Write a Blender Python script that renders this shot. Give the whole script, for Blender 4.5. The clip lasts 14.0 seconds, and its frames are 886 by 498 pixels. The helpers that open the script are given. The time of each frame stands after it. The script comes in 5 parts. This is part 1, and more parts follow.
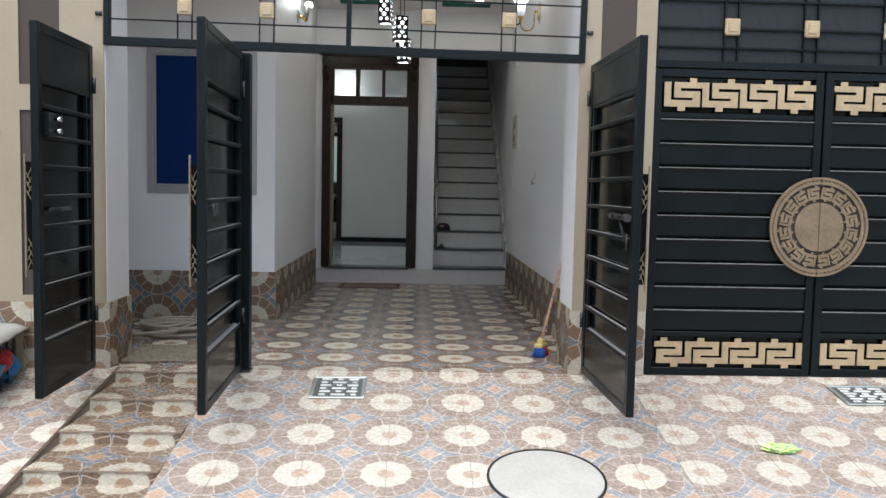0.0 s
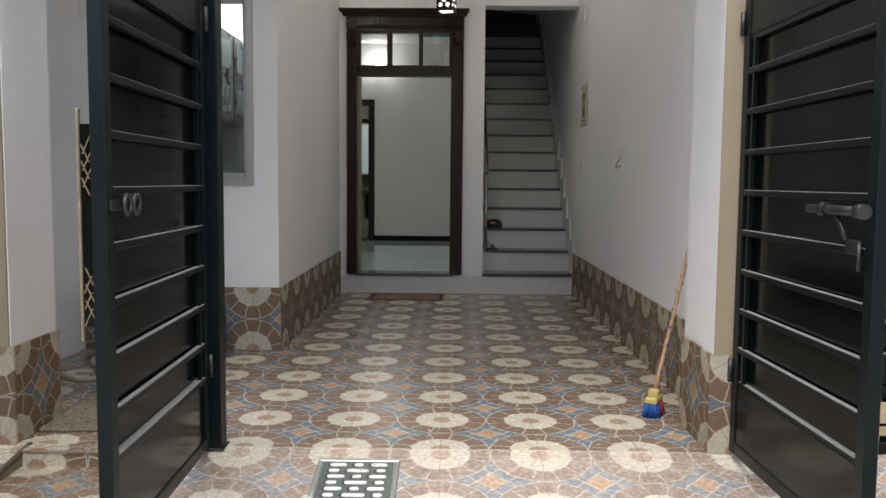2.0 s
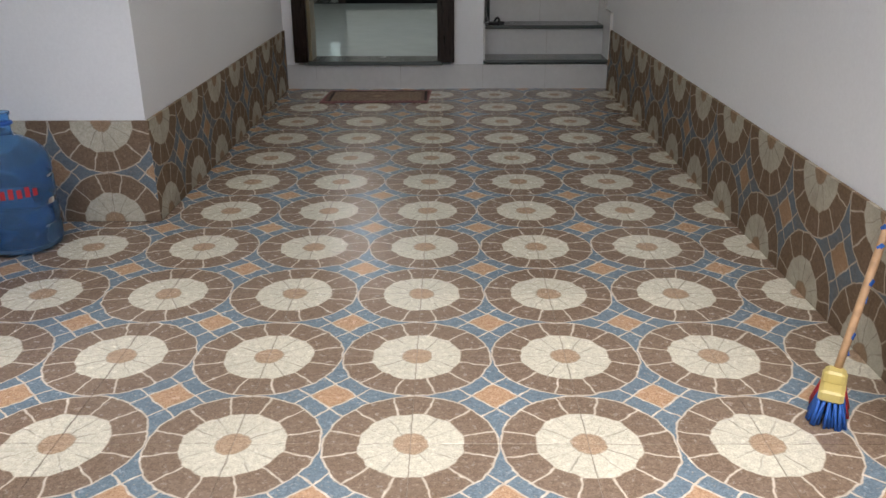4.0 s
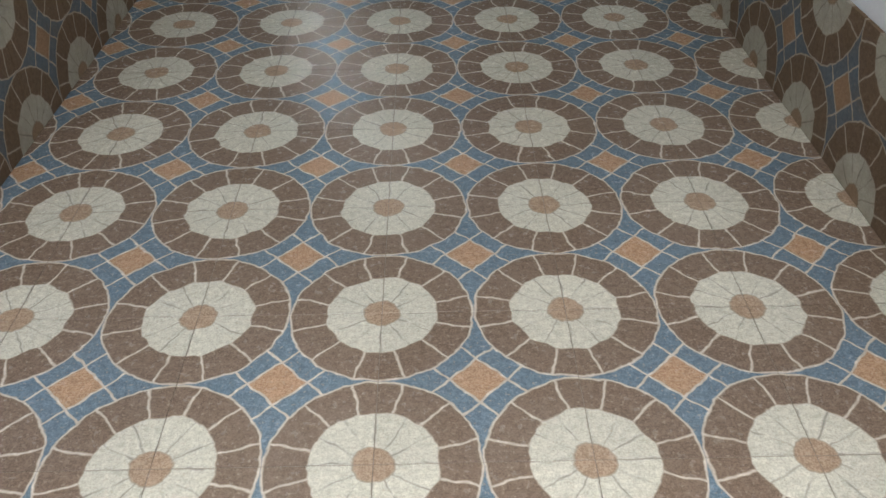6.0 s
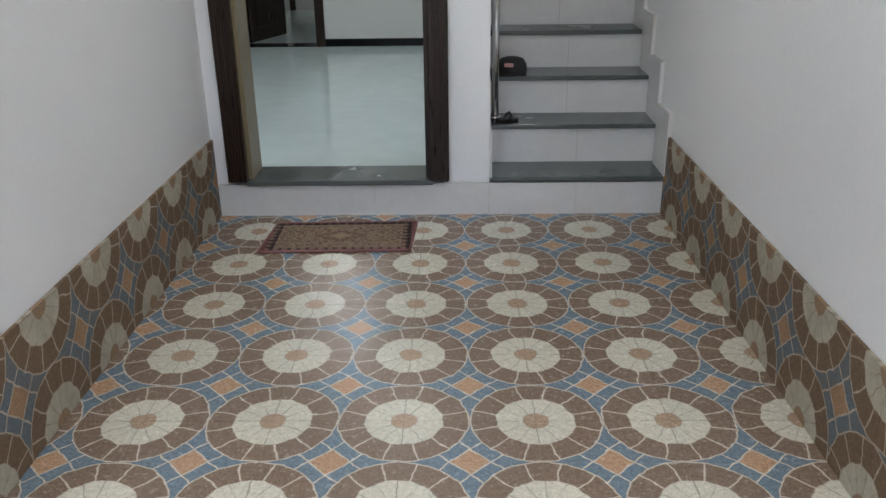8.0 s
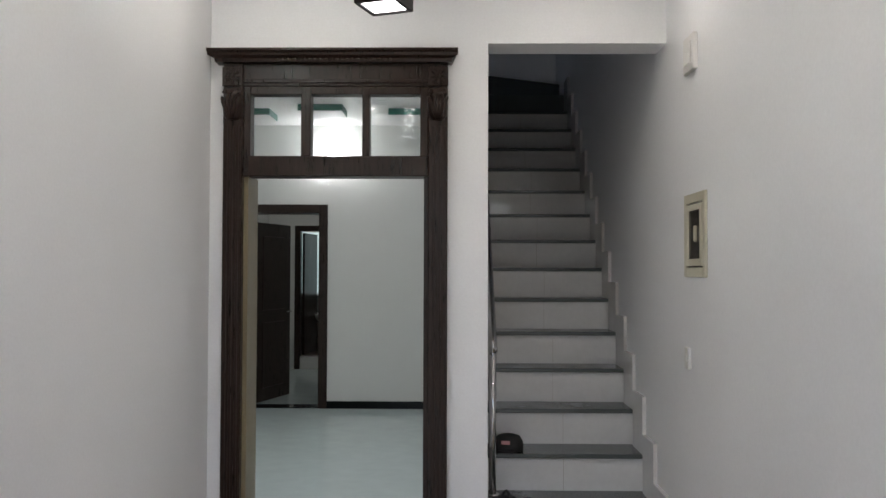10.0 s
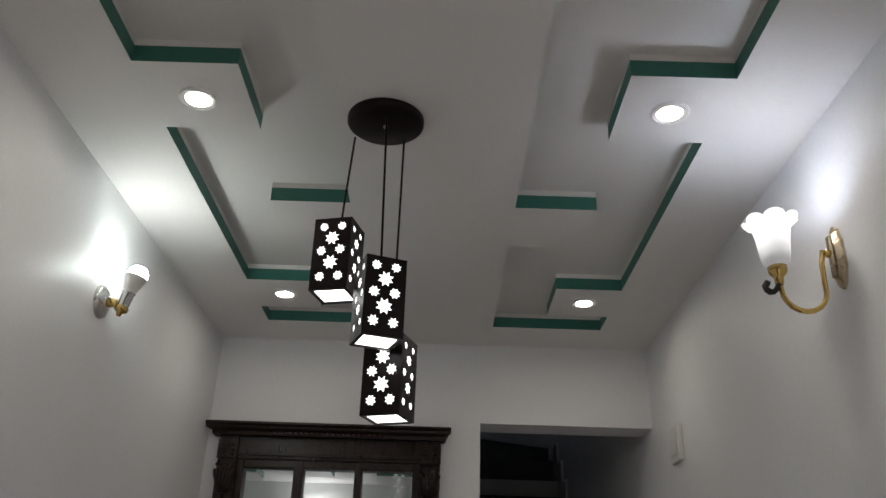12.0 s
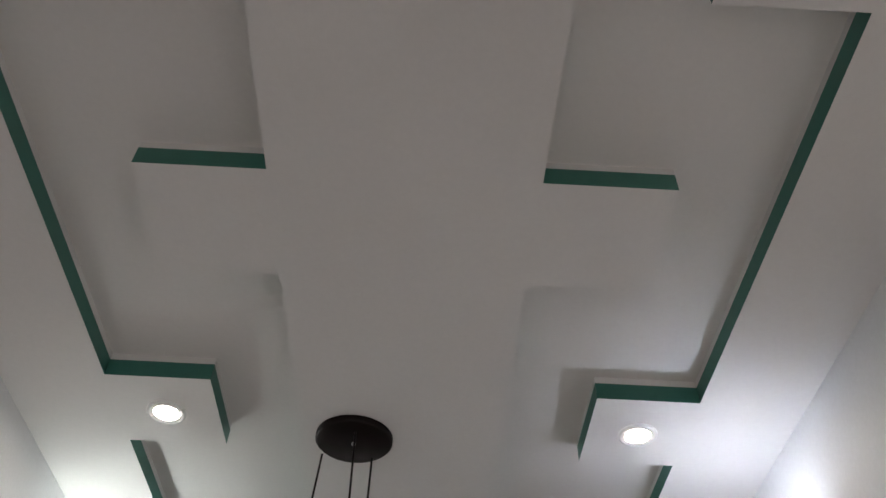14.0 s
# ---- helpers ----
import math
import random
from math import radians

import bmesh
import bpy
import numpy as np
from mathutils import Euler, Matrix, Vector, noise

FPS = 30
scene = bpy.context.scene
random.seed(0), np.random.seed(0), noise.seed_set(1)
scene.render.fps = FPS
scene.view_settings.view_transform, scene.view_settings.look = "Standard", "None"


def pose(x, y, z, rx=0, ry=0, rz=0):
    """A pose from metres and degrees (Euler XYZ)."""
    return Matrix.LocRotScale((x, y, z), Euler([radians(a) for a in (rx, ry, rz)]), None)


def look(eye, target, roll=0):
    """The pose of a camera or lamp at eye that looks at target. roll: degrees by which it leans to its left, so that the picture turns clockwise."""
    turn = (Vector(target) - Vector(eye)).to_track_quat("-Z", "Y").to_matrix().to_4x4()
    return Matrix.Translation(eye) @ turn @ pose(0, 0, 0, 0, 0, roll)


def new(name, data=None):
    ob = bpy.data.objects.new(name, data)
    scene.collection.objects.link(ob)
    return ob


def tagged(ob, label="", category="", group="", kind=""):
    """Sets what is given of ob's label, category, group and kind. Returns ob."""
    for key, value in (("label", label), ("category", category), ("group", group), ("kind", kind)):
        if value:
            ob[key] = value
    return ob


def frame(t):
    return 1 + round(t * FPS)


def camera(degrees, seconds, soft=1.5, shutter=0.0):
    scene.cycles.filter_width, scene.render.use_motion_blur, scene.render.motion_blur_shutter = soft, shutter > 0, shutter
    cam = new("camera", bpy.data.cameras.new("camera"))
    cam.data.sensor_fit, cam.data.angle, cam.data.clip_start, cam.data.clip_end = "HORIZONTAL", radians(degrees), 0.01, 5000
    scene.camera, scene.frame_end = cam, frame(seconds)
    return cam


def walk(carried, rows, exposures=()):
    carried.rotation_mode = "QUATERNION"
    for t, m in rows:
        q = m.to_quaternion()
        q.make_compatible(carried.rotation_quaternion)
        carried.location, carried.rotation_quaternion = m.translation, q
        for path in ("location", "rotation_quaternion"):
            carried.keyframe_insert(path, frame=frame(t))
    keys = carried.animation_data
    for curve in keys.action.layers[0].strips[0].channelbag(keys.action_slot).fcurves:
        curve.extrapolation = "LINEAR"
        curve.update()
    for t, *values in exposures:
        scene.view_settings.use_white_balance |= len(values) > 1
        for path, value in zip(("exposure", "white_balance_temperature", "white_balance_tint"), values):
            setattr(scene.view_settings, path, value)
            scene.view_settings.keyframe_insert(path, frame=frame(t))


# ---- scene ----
cam = camera(56.9, 14.0)
PATH = [
    (0, (0.115, -7.368, 1.132), (0.184, -5.374, 0.983), 1.2),
    (0.5, (0.058, -7.08, 1.121), (0.06, -5.09, 0.923), 2.2),
    (1, (0.074, -6.628, 1.127), (0.062, -4.638, 0.926), 0.9),
    (1.5, (0.058, -6.134, 1.111), (0.03, -4.141, 0.947), 0.2),
    (2, (0.044, -5.633, 1.076), (0.019, -3.64, 0.912), 0.5),
    (2.5, (0.054, -5.108, 1.071), (0.029, -3.123, 0.83), 0.5),
    (3, (0.056, -4.571, 1.088), (0.034, -2.616, 0.668), 0.3),
    (3.2, (0.065, -4.358, 1.062), (0.047, -2.415, 0.588), 0.2),
    (5.3, (0.105, -2.491, 1.153), (0.086, -0.833, 0.034), -0.8),
    (5.5, (0.114, -2.374, 1.158), (0.1, -0.735, 0.012), -0.8),
    (6, (0.121, -2.118, 1.212), (0.137, -0.546, -0.025), -0.7),
    (6.5, (0.16, -1.91, 1.246), (0.178, -0.351, -0.007), -0.8),
    (7, (0.175, -1.788, 1.31), (0.181, -0.18, 0.121), -0.3),
    (7.5, (0.176, -1.727, 1.367), (0.139, 0.018, 0.39), -1.1),
    (8, (0.169, -1.695, 1.434), (0.131, 0.152, 0.668), -0.8),
    (8.5, (0.177, -1.684, 1.502), (0.138, 0.232, 0.928), -0.6),
    (10.8, (0.148, -1.863, 1.671), (0.118, 0.101, 2.047), 0.7),
    (11, (0.155, -1.872, 1.693), (0.121, 0.075, 2.148), 0.9),
    (11.5, (0.129, -1.915, 1.739), (0.106, -0.037, 2.427), 1.5),
    (12, (0.125, -1.931, 1.756), (0.116, -0.121, 2.607), 1.9),
    (12.5, (0.131, -1.949, 1.77), (0.142, -0.216, 2.769), 1.9),
    (13, (0.133, -1.957, 1.771), (0.151, -0.379, 3.0), 2.2),
    (13.5, (0.14, -1.969, 1.773), (0.154, -0.52, 3.152), 2.4),
    (14, (0.142, -1.971, 1.776), (0.162, -0.591, 3.223), 2.3),
]
EXPOSURES = [(0.0, 1.47, 6400, 10), (0.5, 1.35, 6600, 11), (1.0, 1.38, 6800, 11), (2.0, 1.55, 6900, 11), (2.5, 1.74, 6900, 11), (3.2, 1.86, 6950, 12), (5.3, 1.94, 6400, 8), (6.4, 2.15, 6350, 7), (7.0, 2.40, 6350, 7), (7.5, 2.55, 6350, 8), (8.7, 2.74, 6430, 10), (10.8, 1.74, 6700, 12), (12.0, 0.94, 6750, 12), (13.0, 0.88, 6600, 12), (13.5, 0.91, 6600, 12), (14.0, 1.29, 6700, 13)]
walk(cam, [(t, look(eye, target, roll)) for t, eye, target, roll in PATH], EXPOSURES)

# ---- light ----
world = bpy.data.worlds.new("sky")
scene.world = world
world.use_nodes = True
_wn = world.node_tree.nodes
_sky = _wn.new("ShaderNodeTexSky")
_sky.sky_type = "NISHITA"
_sky.sun_disc = False
_sky.sun_elevation = radians(67)
_sky.sun_rotation = radians(193)
_wn["Background"].inputs["Strength"].default_value = 0.112
_sky.dust_density = 1.5
_grey = _wn.new("ShaderNodeHueSaturation")     # thin cloud: a paler sky
_grey.inputs["Saturation"].default_value = 0.62
world.node_tree.links.new(_sky.outputs[0], _grey.inputs["Color"])
world.node_tree.links.new(_grey.outputs[0], _wn["Background"].inputs["Color"])
sun_data = bpy.data.lights.new("sun", "SUN")
sun_data.energy, sun_data.angle, sun_data.color = 1.32, radians(60), (1.0, 0.965, 0.92)
sun = new("sun", sun_data)
sun.matrix_world = look((0, 0, 0), (0.10, 0.38, -0.92))

P = 0.4                      # pitch of the circle pattern on the tiles
XL, XR = -1.055, 1.205       # corridor walls
YE = 2.235                   # end wall with the door and the stair opening
YW = -0.515                  # wall with the window
XB = -2.29                   # outer wall of the bay in front of the window
ZC = 3.153                   # ceiling
FY = -2.422                  # street face of the pillars
RY, RS = -2.405, 0.165        # head of the ramp and its slope
ZI = 0.19                    # floor level of the inner room


# ---- materials ----
class Net:
    """Short spelling for shader nodes."""

    def __init__(self, name):
        self.mat = bpy.data.materials.new(name)
        self.mat.use_nodes = True
        self.t = self.mat.node_tree
        self.b = self.t.nodes["Principled BSDF"]

    def put(self, socket, value):
        if hasattr(value, "is_output"):
            self.t.links.new(value, socket)
        elif value is not None:
            socket.default_value = value

    def m(self, op, a, b=None, c=None):
        n = self.t.nodes.new("ShaderNodeMath")
        n.operation = op
        for s, v in zip(n.inputs, (a, b, c)):
            self.put(s, v)
        return n.outputs[0]

    def noise(self, vec, scale, detail=3.0, rough=0.6, colour=False):
        n = self.t.nodes.new("ShaderNodeTexNoise")
        self.put(n.inputs["Vector"], vec)
        n.inputs["Scale"].default_value, n.inputs["Detail"].default_value, n.inputs["Roughness"].default_value = scale, detail, rough
        return n.outputs["Color" if colour else "Fac"]

    def pos(self):
        return self.t.nodes.new("ShaderNodeNewGeometry").outputs["Position"]

    def obj(self):
        return self.t.nodes.new("ShaderNodeTexCoord").outputs["Object"]

    def split(self, v):
        n = self.t.nodes.new("ShaderNodeSeparateXYZ")
        self.put(n.inputs[0], v)
        return n.outputs

    def join(self, x, y, z=0.0):
        n = self.t.nodes.new("ShaderNodeCombineXYZ")
        for s, v in zip(n.inputs, (x, y, z)):
            self.put(s, v)
        return n.outputs[0]

    def mix(self, fac, a, b, mode="MIX"):
        n = self.t.nodes.new("ShaderNodeMix")
        n.data_type, n.blend_type = "RGBA", mode
        self.put(n.inputs[0], fac)
        self.put(n.inputs[6], a if hasattr(a, "is_output") else (*a, 1))
        self.put(n.inputs[7], b if hasattr(b, "is_output") else (*b, 1))
        return n.outputs[2]

    def ramp(self, v, lo, hi, a=0.0, b=1.0):
        n = self.t.nodes.new("ShaderNodeMapRange")
        for s, x in zip(n.inputs, (v, lo, hi, a, b)):
            self.put(s, x)
        return n.outputs[0]

    def bump(self, height, strength, distance=0.002):
        n = self.t.nodes.new("ShaderNodeBump")
        n.inputs["Strength"].default_value, n.inputs["Distance"].default_value = strength, distance
        self.put(n.inputs["Height"], height)
        self.put(self.b.inputs["Normal"], n.outputs[0])

    def rand(self):
        return self.t.nodes.new("ShaderNodeObjectInfo").outputs["Random"]

    def set(self, **kw):
        for k, v in kw.items():
            k = {"col": "Base Color", "rough": "Roughness", "metal": "Metallic", "emit": "Emission Color", "power": "Emission Strength",
                 "trans": "Transmission Weight", "ior": "IOR", "coat": "Coat Weight", "spec": "Specular IOR Level", "alpha": "Alpha"}[k]
            self.put(self.b.inputs[k], (*v, 1) if isinstance(v, tuple) else v)
        return self.mat


def paint(name, col, rough=0.5, grain=60.0, amount=0.12, blotch=2.5, bump=0.15, metal=0.0, spec=0.5):
    """A painted or cast surface: fine grain, broad blotches, a little relief."""
    n = Net(name)
    p = n.pos()
    fine, broad = n.noise(p, grain, 4), n.noise(p, blotch, 3)
    v = n.m("ADD", n.m("MULTIPLY", fine, 0.5), n.m("MULTIPLY", broad, 0.5))
    c = n.mix(n.ramp(v, 0.3, 0.7), tuple(x * (1 - amount) for x in col), tuple(min(1, x * (1 + amount)) for x in col))
    n.bump(fine, bump, 0.001)
    return n.set(col=c, rough=n.ramp(broad, 0.3, 0.7, max(0.02, rough - 0.08), min(1, rough + 0.08)), metal=metal, spec=spec)


def glow(name, col, power):
    n = Net(name)
    return n.set(col=(0.8, 0.8, 0.8), emit=col, power=power)


def mosaic(name, uv, dust=0.05, spec=0.5, dirt_tint=(0.50, 0.45, 0.41), gloss=(0.19, 0.34), speckle=1.0):
    """Printed mosaic tile: rings of stones round each lattice point and a diamond between four of them."""
    n = Net(name)
    p = n.pos()
    x, y, z = n.split(p)
    u, v = uv(n, x, y, z)
    u, v = n.m("DIVIDE", u, P), n.m("DIVIDE", v, P)
    flat = n.join(u, v, 0.0)
    wob = n.split(n.noise(flat, 9.0, 2, 0.5, True))
    u = n.m("ADD", u, n.m("MULTIPLY", n.m("SUBTRACT", wob[0], 0.5), 0.045))
    v = n.m("ADD", v, n.m("MULTIPLY", n.m("SUBTRACT", wob[1], 0.5), 0.045))
    fu = n.m("SUBTRACT", n.m("FRACT", n.m("ADD", u, 0.5)), 0.5)
    fv = n.m("SUBTRACT", n.m("FRACT", n.m("ADD", v, 0.5)), 0.5)
    r = n.m("SQRT", n.m("ADD", n.m("MULTIPLY", fu, fu), n.m("MULTIPLY", fv, fv)))
    a = n.m("FRACT", n.m("ADD", n.m("MULTIPLY", n.m("ARCTAN2", fv, fu), 6 / math.pi), 12.0))
    off = n.m("ABSOLUTE", n.m("SUBTRACT", a, 0.5))
    arc_b = n.m("MULTIPLY", n.m("MULTIPLY", off, math.pi / 6), r)
    arc_w = n.m("MULTIPLY", n.m("MULTIPLY", n.m("SUBTRACT", 0.5, off), math.pi / 6), r)
    cu, cv = n.m("SUBTRACT", n.m("FRACT", u), 0.5), n.m("SUBTRACT", n.m("FRACT", v), 0.5)
    s, d = n.m("ABSOLUTE", n.m("ADD", cu, cv)), n.m("ABSOLUTE", n.m("SUBTRACT", cu, cv))
    big = n.m("MAXIMUM", s, d)
    line = n.m("MINIMUM", n.m("ABSOLUTE", n.m("SUBTRACT", s, 0.145)), n.m("ABSOLUTE", n.m("SUBTRACT", d, 0.145)))

    def within(val, edge, soft=0.004):
        return n.ramp(val, edge - soft, edge + soft, 1.0, 0.0)

    fine, mid, broad = n.noise(flat, 90.0, 4, 0.7), n.noise(flat, 18.0, 3), n.noise(flat, 1.3, 3)
    speck = n.ramp(n.m("ADD", n.m("MULTIPLY", fine, 0.55), n.m("ADD", n.m("MULTIPLY", n.noise(flat, 34.0, 2), 0.25), n.m("MULTIPLY", n.noise(flat, 210.0, 2), 0.2))), 0.5 - 0.08 / speckle, 0.5 + 0.08 / speckle)
    brown = n.mix(speck, (0.132, 0.0885, 0.060), (0.208, 0.144, 0.100))
    white = n.mix(speck, (0.465, 0.442, 0.36), (0.635, 0.608, 0.51))
    orange = n.mix(speck, (0.31, 0.18, 0.10), (0.50, 0.32, 0.195))
    blue = n.mix(speck, (0.076, 0.122, 0.165), (0.150, 0.214, 0.272))
    grout = n.mix(n.ramp(mid, 0.3, 0.7), (0.46, 0.385, 0.31), (0.64, 0.57, 0.475))
    col = n.mix(within(big, 0.145), blue, orange)
    col = n.mix(within(line, 0.009), col, grout)
    ring = n.mix(within(arc_b, 0.0062), brown, grout)
    col = n.mix(within(r, 0.500), col, grout)
    col = n.mix(within(r, 0.489), col, ring)
    # the cream disc is a twelve-sided figure, its corners at the joints of the brown ring
    many = n.m("MULTIPLY", r, n.m("COSINE", n.m("MULTIPLY", n.m("SUBTRACT", 0.5, off), math.pi / 6)))
    faint = n.ramp(n.noise(flat, 7.0, 2, 0.5), 0.36, 0.62, 0.15, 1.0)
    petal = n.mix(n.m("MULTIPLY", within(arc_w, 0.0042), faint), white, (0.26, 0.235, 0.20))
    col = n.mix(within(many, 0.297), col, n.mix(0.45, grout, brown))
    col = n.mix(within(many, 0.2925), col, petal)
    col = n.mix(within(many, 0.100), col, (0.33, 0.28, 0.215))
    col = n.mix(within(many, 0.0945), col, n.mix(speck, (0.27, 0.180, 0.115), (0.41, 0.295, 0.20)))
    shade = n.m("ADD", 0.86, n.m("MULTIPLY", n.m("ADD", n.m("MULTIPLY", broad, 0.7), n.m("MULTIPLY", n.rand(), 0.3)), 0.28))
    col = n.mix(1.0, col, n.join(shade, shade, shade), "MULTIPLY")
    col = n.mix(n.m("MULTIPLY", n.ramp(n.noise(flat, 3.0, 5, 0.65), 0.25, 0.75, 0.35, 1.65), dust), col, dirt_tint)
    patch = n.ramp(n.noise(flat, 24.0, 3, 0.6), 0.34, 0.66, 0.90, 1.09)
    col = n.mix(1.0, col, n.join(patch, patch, patch), "MULTIPLY")
    chip = n.ramp(n.noise(flat, 46.0, 2, 0.5), 0.60, 0.70, 0.0, 0.26 * speckle)
    col = n.mix(chip, col, (0.46, 0.38, 0.29))
    pit = n.ramp(n.noise(flat, 62.0, 2, 0.5), 0.70, 0.78, 0.0, 0.55)
    col = n.mix(pit, col, (0.05, 0.042, 0.035))
    n.bump(n.m("ADD", n.m("MULTIPLY", fine, 0.35), n.m("SUBTRACT", mid, n.m("MULTIPLY", pit, 0.8))), 0.55, 0.0016)
    return n.set(col=col, rough=n.ramp(mid, 0.3, 0.7, *gloss), spec=spec)


COS = 1 / math.sqrt(1 + RS * RS)


def _along(n, y):
    return n.m("ADD", n.m("DIVIDE", n.m("ADD", y, -RY), COS), -2.351)


M_FLOOR = mosaic("floor_tile", lambda n, x, y, z: (x, y), gloss=(0.16, 0.30), speckle=1.25)
M_RAMP = mosaic("ramp_tile", lambda n, x, y, z: (x, _along(n, y)), 0.36)
M_RAMP_R = mosaic("ramp_tile_side", lambda n, x, y, z: (n.m("ADD", x, 0.10), n.m("ADD", _along(n, y), -0.04)), 0.44)
M_RAMP_L = mosaic("ramp_tile_edge", lambda n, x, y, z: (n.m("ADD", x, 0.08), _along(n, y)), 0.34)
M_STEP = mosaic("step_tile", lambda n, x, y, z: (x, n.m("MULTIPLY", n.split(n.obj())[1], P / 0.39)), 0.34, dirt_tint=(0.20, 0.155, 0.115))
M_STEPR = mosaic("step_riser_tile", lambda n, x, y, z: (x, n.m("ADD", n.split(n.obj())[2], 0.030)), 0.14, dirt_tint=(0.20, 0.155, 0.115))
# brown mixed in makes the skirting tiles warmer and darker than the floor
M_SKX = mosaic("skirting_tile_side", lambda n, x, y, z: (y, z), 0.36, spec=0.10, dirt_tint=(0.150, 0.100, 0.052), gloss=(0.60, 0.80), speckle=0.6)
M_SKY = mosaic("skirting_tile_front", lambda n, x, y, z: (n.m("ADD", x, 0.02), z), 0.26, spec=0.2, dirt_tint=(0.17, 0.115, 0.07), gloss=(0.45, 0.65))
M_SKQ = mosaic("skirting_tile_facade", lambda n, x, y, z: (n.m("ADD", x, 0.18), z), 0.26, spec=0.2, dirt_tint=(0.20, 0.15, 0.105), gloss=(0.45, 0.65))
M_CHEEK = paint("brown_edge_tile", (0.085, 0.062, 0.046), 0.4, 90, 0.4, 14, 0.3)
M_GROUT = paint("tile_grout", (0.23, 0.185, 0.145), 0.8, 80, 0.2)
M_WALL = paint("white_wall_paint", (0.785, 0.79, 0.805), 0.5, 90, 0.05, 0.9, 0.14)
M_CEIL = paint("white_ceiling_paint", (0.765, 0.745, 0.735), 0.6, 70, 0.03, 1.5, 0.05)
M_GREEN = paint("green_ceiling_paint", (0.035, 0.17, 0.135), 0.5, 70, 0.08)
M_BEIGE = paint("beige_facade_paint", (0.33, 0.28, 0.20), 0.65, 120, 0.10, 3, 0.4)
M_BROWN = paint("brown_facade_paint", (0.052, 0.037, 0.029), 0.6, 90, 0.12, 3, 0.3)
M_GATE = paint("dark_blue_gate_enamel", (0.0034, 0.0070, 0.0083), 0.36, 40, 0.25, 3, 0.12, spec=0.22)
M_GATE_IN = paint("black_gate_sheet", (0.0030, 0.0044, 0.0045), 0.15, 30, 0.25, 2, 0.04, spec=0.20)


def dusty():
    """Dark enamel; upward faces painted pale for the sky light they catch."""
    n = Net("lit_top_gate_rail")
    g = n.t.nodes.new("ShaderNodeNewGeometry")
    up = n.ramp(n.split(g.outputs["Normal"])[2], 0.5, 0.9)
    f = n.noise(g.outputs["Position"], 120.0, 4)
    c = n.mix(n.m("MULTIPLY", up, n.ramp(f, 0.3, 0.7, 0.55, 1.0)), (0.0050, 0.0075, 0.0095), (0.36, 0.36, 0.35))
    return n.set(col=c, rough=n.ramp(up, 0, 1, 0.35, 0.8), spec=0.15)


M_LIT_TOP = dusty()
M_GOLD = paint("antique_gold_metal", (0.43, 0.335, 0.205), 0.45, 60, 0.22, 8, 0.2, 0.2)
M_GOLD_D = paint("dull_cast_brass", (0.20, 0.152, 0.095), 0.5, 60, 0.3, 8, 0.25, 0.2)
M_MESH = paint("dusty_gate_mesh", (0.020, 0.026, 0.030), 0.5, 60, 0.2)
M_SILL = paint("grey_granite", (0.072, 0.084, 0.083), 0.20, 320, 0.16, 3, 0.02)
M_RISER = paint("white_riser_tile", (0.62, 0.61, 0.60), 0.10, 30, 0.06, 3, 0.03)
M_INFLOOR = paint("polished_white_floor", (0.50, 0.575, 0.57), -0.04, 6, 0.06, 1.5, 0.0)
M_INWALL = paint("inner_wall_paint", (0.68, 0.685, 0.665), 0.6, 90, 0.03, 1.2, 0.05)
M_BLACK = paint("black_polished_stone", (0.006, 0.007, 0.008), 0.2, 60, 0.3, spec=0.15)
M_STEEL = paint("polished_steel", (0.62, 0.62, 0.62), 0.12, 40, 0.05, 4, 0.02, 1.0)
M_CHROME_D = paint("worn_bolt_steel", (0.060, 0.062, 0.064), 0.42, 90, 0.3, 12, 0.2, 0.8)
M_ALU = paint("grey_aluminium", (0.42, 0.42, 0.43), 0.38, 60, 0.06, 3, 0.05, 0.5)
M_BRASS = paint("polished_brass", (0.66, 0.46, 0.16), 0.16, 60, 0.06, 8, 0.03, 1.0)
# darker copy of the gold: the pull's shade is painted in
M_PULL = paint("shaded_gold_metal", (0.22, 0.185, 0.13), 0.45, 60, 0.35, 20, 0.2, 0.3)
# grey that paints the highlight along the pressed panel edges
M_EDGE = paint("panel_edge_highlight", (0.15, 0.16, 0.16), 0.5, 120, 0.4, 9, 0.1)
M_SILVER = paint("brushed_silver", (0.66, 0.66, 0.65), 0.28, 160, 0.1, 8, 0.15, 0.8)
M_PALEGOLD = paint("pale_gold_metal", (0.56, 0.47, 0.33), 0.25, 90, 0.12, 8, 0.05, 0.9)
M_IRON = paint("dark_pendant_sheet", (0.0085, 0.0045, 0.0042), 0.4, 50, 0.2, 6, 0.08, spec=0.2)
M_PLASTIC = paint("white_plastic", (0.70, 0.69, 0.67), 0.35, 40, 0.04)
M_CREAM = paint("cream_plastic", (0.50, 0.47, 0.37), 0.45, 60, 0.08)
M_CONCRETE = paint("grey_concrete", (0.40, 0.395, 0.365), 0.85, 70, 0.16, 5, 0.4)
M_ASPHALT = paint("street_ground", (0.30, 0.285, 0.26), 0.9, 60, 0.2, 2, 0.5)
M_HOSE = paint("dusty_hose_rubber", (0.26, 0.23, 0.18), 0.6, 50, 0.2)
M_CABW = paint("dark_brown_cabinet_wood", (0.030, 0.023, 0.020), 0.3, 40, 0.2, 6, 0.05)
M_SMOKE = paint("smoked_plastic", (0.030, 0.027, 0.020), 0.2, 40, 0.3)
M_CAB = paint("grey_cabinet_laminate", (0.13, 0.135, 0.14), 0.3, 40, 0.05)


